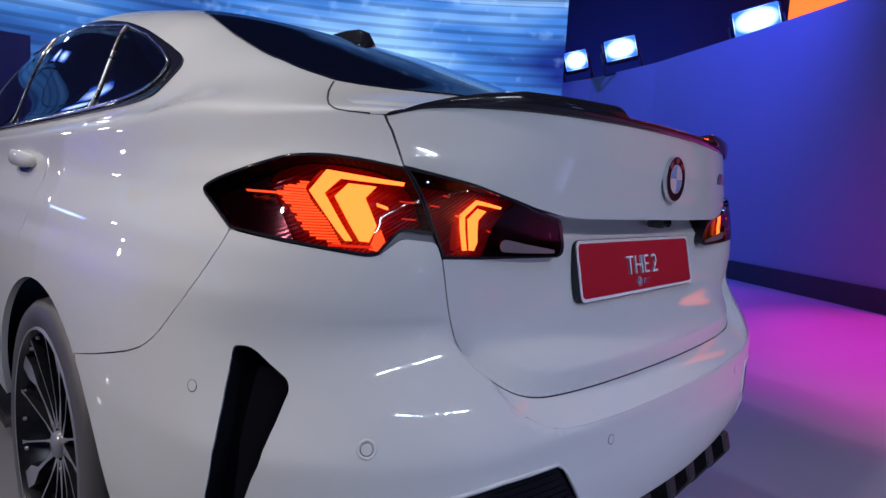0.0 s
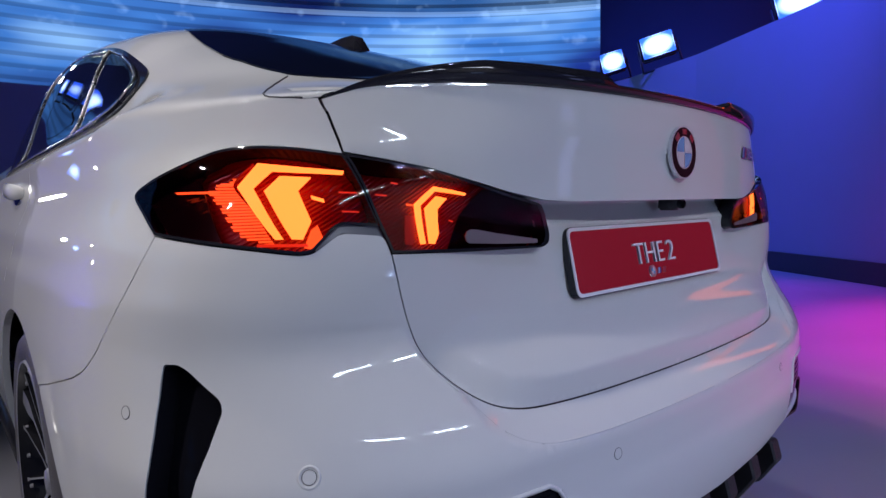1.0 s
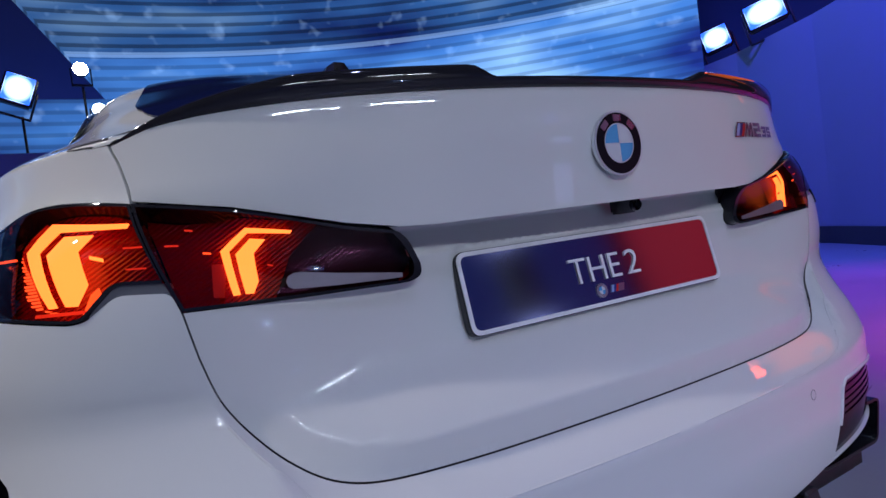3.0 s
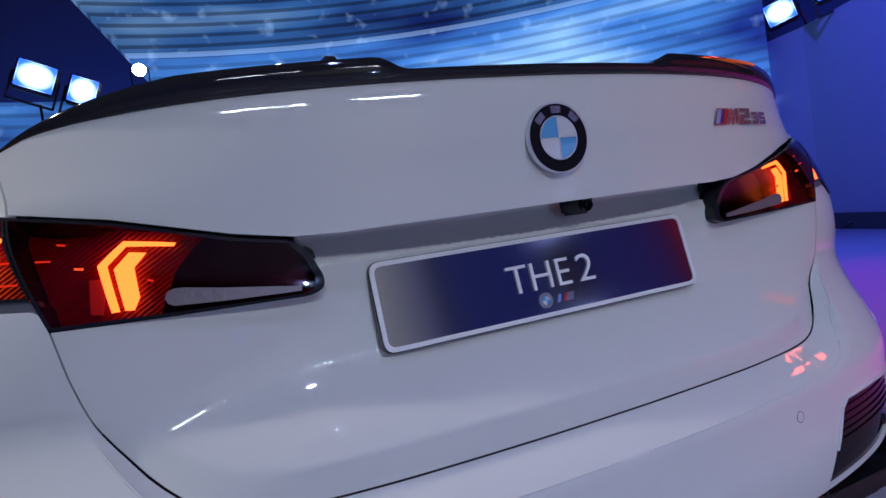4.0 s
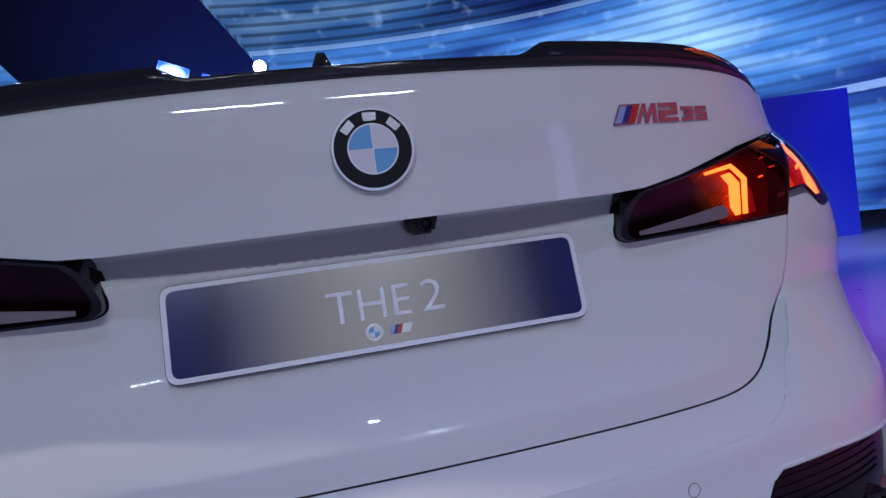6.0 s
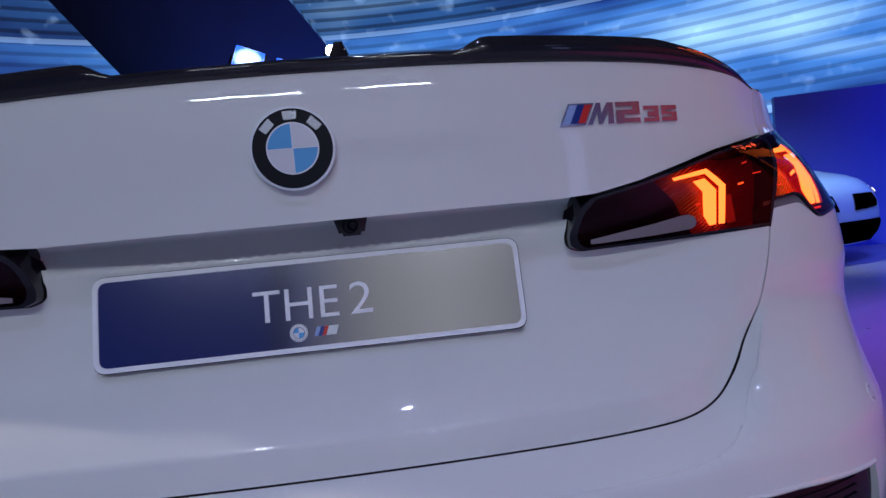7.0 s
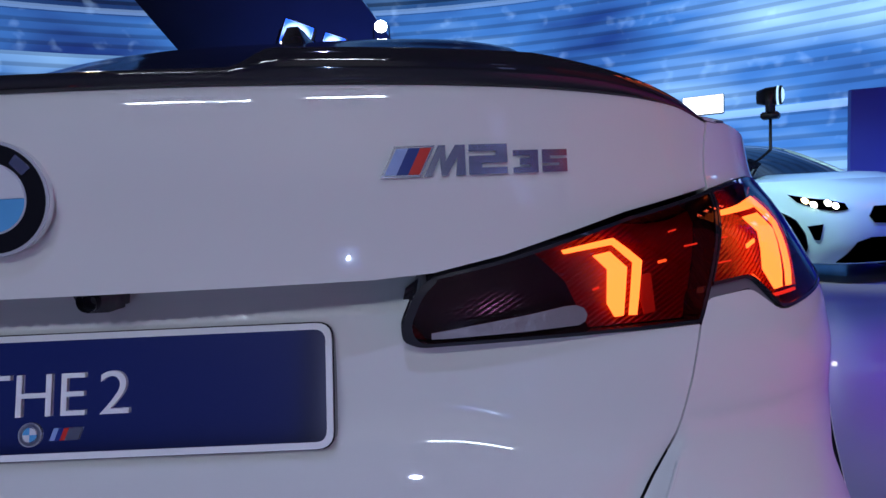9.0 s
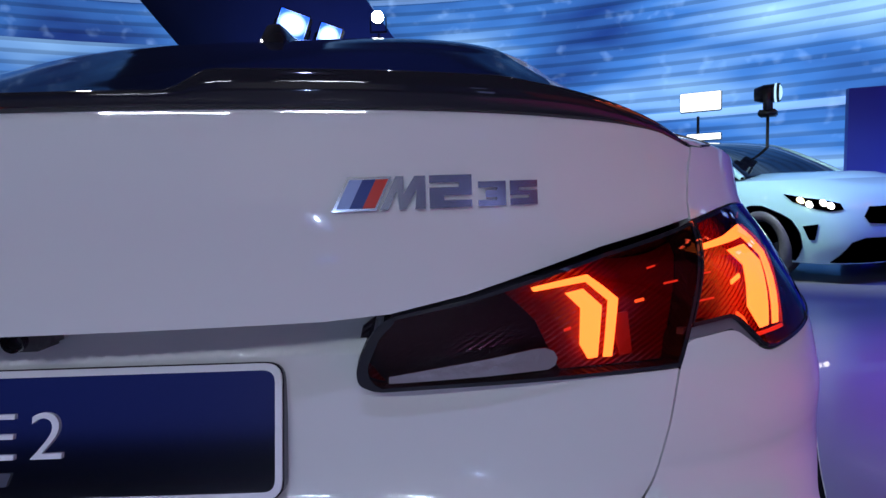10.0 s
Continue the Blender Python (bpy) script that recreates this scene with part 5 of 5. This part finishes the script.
curve_wall("screen_red", [(9.0, -2.2), (7.6, -6.7)], 0.9, 4.4, 0.2, LED_RED, "large LED screen glowing red", "screen")
curve_wall("screen_pale", [(3.3, -8.1), (-1.7, -8.4)], 1.0, 4.6, 0.2, LED_GREY, "large pale grey screen", "screen")
curve_wall("screen_navy_left", [(-1.9, -8.4), (-7.6, -7.0)], 1.0, 4.6, 0.2, LED_NAVY, "large dark blue screen", "screen")
curve_wall("screen_navy_right", [(7.4, -6.9), (3.5, -8.1)], 1.0, 4.6, 0.2, LED_NAVY, "large dark blue screen", "screen")
curve_wall("blue_partition", [(5.326, 6.822), (7.388, 6.212)], 0.0, 2.07, 0.1, PANEL_BLUE, "low dark blue partition panel", "partition")


# ---- show lamps ----
def moving_head(m, mat, label, group, scale=1.0):
    thing = empty("stage_lamp", label, "stage lamp", m, group)
    part("lamp_base", box(0.24, 0.20, 0.08, Matrix.Translation((0, 0, -0.24)), 0.015), BLACK_MATT, thing)
    for s in (1, -1):
        part("yoke_arm", box(0.03, 0.08, 0.26, Matrix.Translation((s * 0.14, 0, -0.08)), 0.008), BLACK_MATT, thing)
    part("lamp_head", turned([(0.0, 0.16), (0.08, 0.15), (0.11, 0.05), (0.115, -0.12), (0.112, -0.13)], 32, Matrix.Rotation(radians(-90), 4, "X")), BLACK_MATT, thing)
    part("lamp_lens", turned([(0.0, 0.03), (0.06, 0.022), (0.10, 0.0), (0.116, -0.03), (0.116, -0.05)], 32, Matrix.Translation((0, -0.125, 0)) @ Matrix.Rotation(radians(90), 4, "X")), mat, thing, "glowing lens")
    return thing


AIM = Vector((-0.5, -0.6, 0.95))


def facing(x, y, z, s=1.0):
    d = AIM - Vector((x, y, z))
    return Matrix.Translation((x, y, z)) @ Matrix.Rotation(math.atan2(d.x, -d.y), 4, "Z") @ Matrix.Scale(s, 4)


def floodlight(m, mat, label, group, w=0.46, h=0.30):
    """A blocky flood lamp in a yoke, its face towards local -y."""
    thing = empty("flood_lamp", label, "stage lamp", m, group)
    head = part("lamp_head", box(w + 0.06, 0.22, h + 0.06, Matrix.Translation((0, 0.11, 0)), 0.03), BLACK_MATT, thing)
    for k in range(5):
        part("cooling_fin", box(w * 0.8, 0.03, 0.012, Matrix.Translation((0, 0.235, (k - 2) * h * 0.2))), BLACK_MATT, head)
    part("lamp_lens", box(w, 0.02, h, Matrix.Translation((0, -0.002, 0)), 0.008), mat, thing, "glowing lens")
    for s in (1, -1):
        part("yoke_arm", box(0.03, 0.06, h * 0.5 + 0.22, Matrix.Translation((s * (w / 2 + 0.055), 0.11, -h * 0.25 - 0.08)), 0.008), BLACK_MATT, thing)
    part("yoke_foot", box(w + 0.14, 0.06, 0.03, Matrix.Translation((0, 0.11, -h * 0.5 - 0.19)), 0.008), BLACK_MATT, thing)
    return thing


def spotlight(m, label, group, r):
    """A small round lamp in a yoke, its face towards local -y."""
    thing = empty("spot_lamp", label, "stage lamp", m, group)
    part("lamp_head", turned([(0.0, 0.24), (r * 0.6, 0.22), (r * 1.03, 0.10), (r * 1.03, 0.0), (r, -0.003)], 32, Matrix.Rotation(radians(-90), 4, "X")), BLACK_MATT, thing)
    part("lamp_lens", turned([(0.0, 0.03), (r * 0.6, 0.024), (r * 0.98, 0.0)], 32, Matrix.Rotation(radians(90), 4, "X")), LAMP_WHITE, thing, "glowing round lens")
    for s in (1, -1):
        part("yoke_arm", box(0.02, 0.05, r + 0.16, Matrix.Translation((s * r * 1.3, 0.09, -r * 0.5 - 0.05)), 0.006), BLACK_MATT, thing)
    part("yoke_foot", box(r * 2.8, 0.05, 0.03, Matrix.Translation((0, 0.09, -r - 0.13)), 0.006), BLACK_MATT, thing)


def stand(x, y, h):
    t = empty("lamp_stand", "slim black lamp stand on the floor", "lamp stand", Matrix.Translation((x, y, 0)))
    part("pole", turned([(0.0, 0.0), (0.022, 0.0), (0.018, h), (0.0, h)], 16), BLACK_MATT, t)
    for k in range(3):
        part("leg", box(0.26, 0.03, 0.03, Matrix.Rotation(radians(120 * k), 4, "Z") @ Matrix.Translation((0.12, 0, 0.09)) @ Matrix.Rotation(radians(32), 4, "Y")), BLACK_MATT, t)


def on_stand(x, y, z, mat, label, group, w=0.46, h=0.30, roll=0):
    m = facing(x, y, z)
    floodlight(m @ Matrix.Rotation(radians(roll), 4, "Y"), mat, label, group, w, h)
    foot = m @ Vector((0, 0.11, 0))
    stand(foot.x, foot.y, z - h * 0.5 - 0.19)


for x, y, z, w in ((8.66, 5.64, 3.46, 0.40), (8.10, 4.45, 3.42, 0.50), (7.55, 2.20, 3.42, 0.56)):
    on_stand(x, y, z, LAMP_BLUE, "black flood lamp with a cold blue glow behind the wall", "lamps behind the blue wall", w, 0.34, -14)
for x, y, z, w in ((-2.03, 9.61, 3.84, 0.48), (-1.476, 9.80, 3.66, 0.36)):
    on_stand(x, y, z, LAMP_BLUE, "black flood lamp with a cold blue glow", "lamps before the screen", w, 0.40, 20)
spotlight(facing(-0.66, 10.09, 4.05), "small dazzling white spot lamp on a tall stand", "lamps before the screen", 0.105)
spotlight(facing(-0.52, 7.67, 2.84), "small dazzling white spot lamp on a stand", "lamps before the screen", 0.075)
stand(-0.52, 7.77, 2.64)
stand(-0.66, 10.19, 3.79)
for x, y, z, r in ((-3.35, 7.0, 1.95, 0.06), (-2.35, 7.4, 1.62, 0.08), (-3.75, 6.6, 1.42, 0.05)):
    spotlight(facing(x, y, z), "small dazzling white spot lamp on a low stand", "lamps before the screen", r)
    stand(x, y + 0.1, z - 0.26)
on_stand(-2.9, 7.3, 1.55, LAMP_BLUE, "black flood lamp with a cold blue glow", "lamps before the screen", 0.30, 0.20)
# fixture for the added blue fill, unseen behind the camera
x, y, z = LOW_FILL
lamp = floodlight(pose(x, y - 0.04, z, 0, 0, 180), LAMP_BLUE, "added blue fill lamp on the floor, out of view", "", 0.34, 0.22)
part("foot_stand", box(0.30, 0.22, z - 0.11, Matrix.Translation((0, 0.11, -0.11 - (z - 0.11) / 2)), 0.01), BLACK_MATT, lamp)
for k in range(4):
    # hung in a row from the ceiling on the right-hand side
    x, y, z = 7.3, -0.5 + 0.85 * k, 5.2
    m = facing(x, y, z)
    lamp = floodlight(m, LAMP_RED, "black flood lamp with a glowing red face hung from the ceiling", "red lamps hung in a row", 0.42, 0.26)
    part("drop_rod", turned([(0.0, 0.14), (0.015, 0.14), (0.015, 9.0 - z), (0.0, 9.0 - z)], 10, Matrix.Translation((0, 0.11, 0))), BLACK_MATT, lamp)
moving_head(Matrix.Translation((4.453, 7.006, 2.066)) @ Matrix.Rotation(radians(55), 4, "Z"), LAMP_PALE, "black moving-head lamp with a pale lens on a stand", "")
stand(4.453, 7.006, 1.786)


def softbox(m, w, h):
    t = empty("softbox_lamp", "bright white rectangular panel lamp on a stand", "panel lamp", m)
    part("frame", box(w + 0.02, 0.08, h + 0.02, Matrix.Translation((0, 0.05, 0)), 0.01), BLACK_MATT, t)
    part("diffuser", box(w, 0.02, h, Matrix.Translation((0, 0, 0)), 0.005), SOFTBOX, t, "glowing white diffuser")


softbox(facing(3.89, 7.645, 2.083), 0.50, 0.24)
softbox(facing(3.919, 7.606, 1.612), 0.42, 0.08)
stand(3.91, 7.76, 1.9)


def light_column(m):
    t = empty("light_column", "tall black column with two glowing blue panels", "light column", m)
    part("post", box(0.5, 0.14, 3.55, Matrix.Translation((0, 0.08, 1.775)), 0.01), BLACK_MATT, t)
    part("panel", box(0.42, 0.02, 0.90, Matrix.Translation((0, 0, 1.45)), 0.004), COLUMN_BLUE, t, "glowing blue panel")
    part("panel", box(0.42, 0.02, 0.38, Matrix.Translation((0, 0, 3.28)), 0.004), COLUMN_BLUE, t, "glowing blue panel")


light_column(Matrix.Translation((4.3, -5.8, 0)) @ Matrix.Rotation(radians(217), 4, "Z"))


def light_bar(x, y, z, length):
    t = empty("light_bar", "long white light tube hung from the ceiling", "light tube", Matrix.Translation((x, y, z)), "ceiling light tubes")
    part("housing", box(length, 0.08, 0.06, Matrix.Translation((0, 0, 0.05)), 0.01), BLACK_MATT, t)
    part("tube", turned([(0.0, -length / 2), (0.02, -length / 2), (0.02, length / 2), (0.0, length / 2)], 16, Matrix.Rotation(radians(90), 4, "Y")), LIGHT_BAR, t, "glowing white tube")
    for s in (1, -1):
        part("wire", turned([(0.0, 0.08), (0.004, 0.08), (0.004, 9.0 - z), (0.0, 9.0 - z)], 8, Matrix.Translation((s * length * 0.4, 0, 0))), BLACK_MATT, t)


for x, y, z, length, power in TUBES:
    light_bar(x, y, z, length)


# ---- the far car ----
def far_car(m):
    t = empty("car", "pale mint car with lit headlamps before the screen", "car", m)
    nose = [(0.18, 0.10), (0.30, 0.02), (0.45, 0.0), (0.60, 0.02), (0.74, 0.08), (0.86, 0.22), (0.93, 0.45)]
    width = [(0.18, 0.84), (0.35, 0.89), (0.60, 0.91), (0.78, 0.88), (0.88, 0.83), (0.93, 0.78)]

    def low(a, z):
        """The lower body: a runs along the plan from the nose's middle, left minus."""
        w, x0 = smooth(width, z), smooth(nose, z)
        f = min(abs(a) / 1.25, 1.0)
        ang = f * math.pi / 2
        y = w * math.sin(ang) ** 0.62
        x = x0 + 0.62 * (1 - max(math.cos(ang), 0) ** 0.62)
        if abs(a) > 1.25:
            x += abs(a) - 1.25
            y *= 1 - 0.12 * ease(2.6, 4.6, abs(a) - 0.2)
        return Vector((x, math.copysign(y, a), z))

    def low_at(p, d):
        e = 0.01
        n = (low(p[0] + e, p[1]) - low(p[0] - e, p[1])).cross(low(p[0], p[1] + e) - low(p[0], p[1] - e)).normalized()
        return low(*p) + n * d

    span = 4.9
    along = [-span + 0.1 * k for k in range(99)]
    grid_mesh("body", along, [0.18 + 0.05 * k for k in range(16)], low, MINT, t, "pale mint lower body")
    rim = [low(a, 0.93) for a in along]
    n = len(rim)
    deck = rim + [p * 1 for p in (Vector((q.x * 0.97 + 0.10, q.y * 0.6, 0.985 + 0.02 * ease(0.3, 1.4, q.x))) for q in rim)] + [Vector((q.x * 0.94 + 0.20, 0, 1.0 + 0.02 * ease(0.3, 1.4, q.x))) for q in rim]
    mesh_object("bonnet", deck, [[r * n + i, r * n + i + 1, (r + 1) * n + i + 1, (r + 1) * n + i] for r in (0, 1) for i in range(n - 1)], MINT, t, "pale mint bonnet and shoulders")
    part("tail", box(0.1, 1.5, 0.8, Matrix.Translation((4.25, 0, 0.6)), 0.03), MINT, t)

    # glasshouse: dark glass, with painted pillars
    roof = [(1.20, 1.0), (1.55, 1.19), (1.95, 1.36), (2.3, 1.42), (2.8, 1.42), (3.3, 1.34), (3.9, 1.08)]

    def house(x, v):
        zt = smooth(roof, x)
        half = 0.74 - 0.20 * (zt - 1.0) / 0.42
        f = min(v, 2 - v)
        y = 0.76 + (half - 0.76) * ease(0, 0.5, f) if f < 0.5 else half * math.cos((f - 0.5) * math.pi) ** 0.6
        z = 0.95 + (zt - 0.05 - 0.95) * f / 0.5 if f < 0.5 else zt - 0.05 + 0.05 * math.sin((f - 0.5) * math.pi)
        return Vector((x, y if v <= 1 else -y, z))
    grid_mesh("glasshouse", [1.2 + 0.1 * k for k in range(28)], [k / 16 for k in range(33)], house, DARK_GLASS, t, "dark glass of the cabin")
    for s in (1, -1):
        seam_line("pillar", [house(1.2 + 0.06 * k, 0.5 if s > 0 else 1.5) for k in range(44)], MINT, t, 0.035)
        seam_line("centre_pillar", [house(2.6, (0.05 + 0.11 * k) if s > 0 else 2 - (0.05 + 0.11 * k)) for k in range(5)], BLACK_MATT, t, 0.03)
        mir = part("door_mirror", box(0.12, 0.20, 0.13, Matrix.Translation((1.75, s * 0.97, 1.02)), 0.04), MINT, t, "mint door mirror")
        part("mirror_foot", box(0.08, 0.16, 0.03, Matrix.Translation((1.76, s * 0.85, 0.96)), 0.01), BLACK_MATT, mir)

    def sheet(name, pts, mat, label, lift=0.012):
        return panel(name, pts, mat, t, label, place=low_at, grid=(0.05, 0.03), step=0.04, gap=0, lift=lift, depth=0.01)
    for f in (lambda p: p, mirror):
        lamp = f([(0.60, 0.66), (0.62, 0.71), (0.80, 0.745), (0.98, 0.765), (1.17, 0.80), (1.12, 0.73), (0.92, 0.67), (0.74, 0.645)])
        sheet("headlamp", lamp, BLACK_GLOSS, "dark headlamp")
        for x0, z0, mat in ((0.73, 0.690, HEADLIGHT), (0.80, 0.715, HEADLIGHT), (0.955, 0.705, HEADLIGHT), (1.03, 0.740, HEADLIGHT_WARM)):
            sheet("headlight", f([(x0 + 0.036 * math.cos(radians(40 * k)), z0 + 0.026 * math.sin(radians(40 * k))) for k in range(9)]), mat, "lit headlight", 0.02)
        sheet("bumper_vent", f([(0.95, 0.40), (1.01, 0.40), (1.07, 0.52), (0.90, 0.54)]), BLACK_GLOSS, "black bumper vent")
        sheet("grille", f([(0.03, 0.52), (0.36, 0.54), (0.40, 0.60), (0.33, 0.68), (0.05, 0.68)]), BLACK_GLOSS, "black grille")
        sheet("wheel_arch", f([(1.25 + 0.20 + 0.37 * math.cos(radians(a)), max(0.19, 0.33 + 0.37 * math.sin(radians(a)))) for a in range(-20, 201, 20)]), BLACK_MATT, "black wheel arch")
    sheet("lower_grille", [(-0.72, 0.20), (0.72, 0.20), (0.55, 0.38), (0.40, 0.42), (-0.40, 0.42), (-0.55, 0.38)], BLACK_GLOSS, "black lower grille")
    for x in (0.82, 3.45):
        for s in (1, -1):
            mm = Matrix.Translation((x, s * 0.815, 0.33)) @ Matrix.Rotation(radians(-90 * s), 4, "X")
            wh = part("wheel", turned([(0.23, -0.1), (0.32, -0.1), (0.33, 0.08), (0.30, 0.125), (0.23, 0.115), (0.23, -0.1)], 40, mm), RUBBER, t, "black tyre with dark alloy wheel")
            part("rim", turned([(0.0, 0.10), (0.05, 0.10), (0.06, 0.08), (0.2, 0.09), (0.232, 0.12)], 40, mm), ALLOY_DARK, wh, "dark alloy rim")


HEADLIGHT = glow("headlight", (1.0, 0.95, 0.86), 14)
HEADLIGHT_WARM = glow("warm_headlight", (1.0, 0.80, 0.38), 8)
far_car(pose(4.80, 5.035, 0, 0, 0, 109.3) @ Matrix.Scale(1.065, 4))
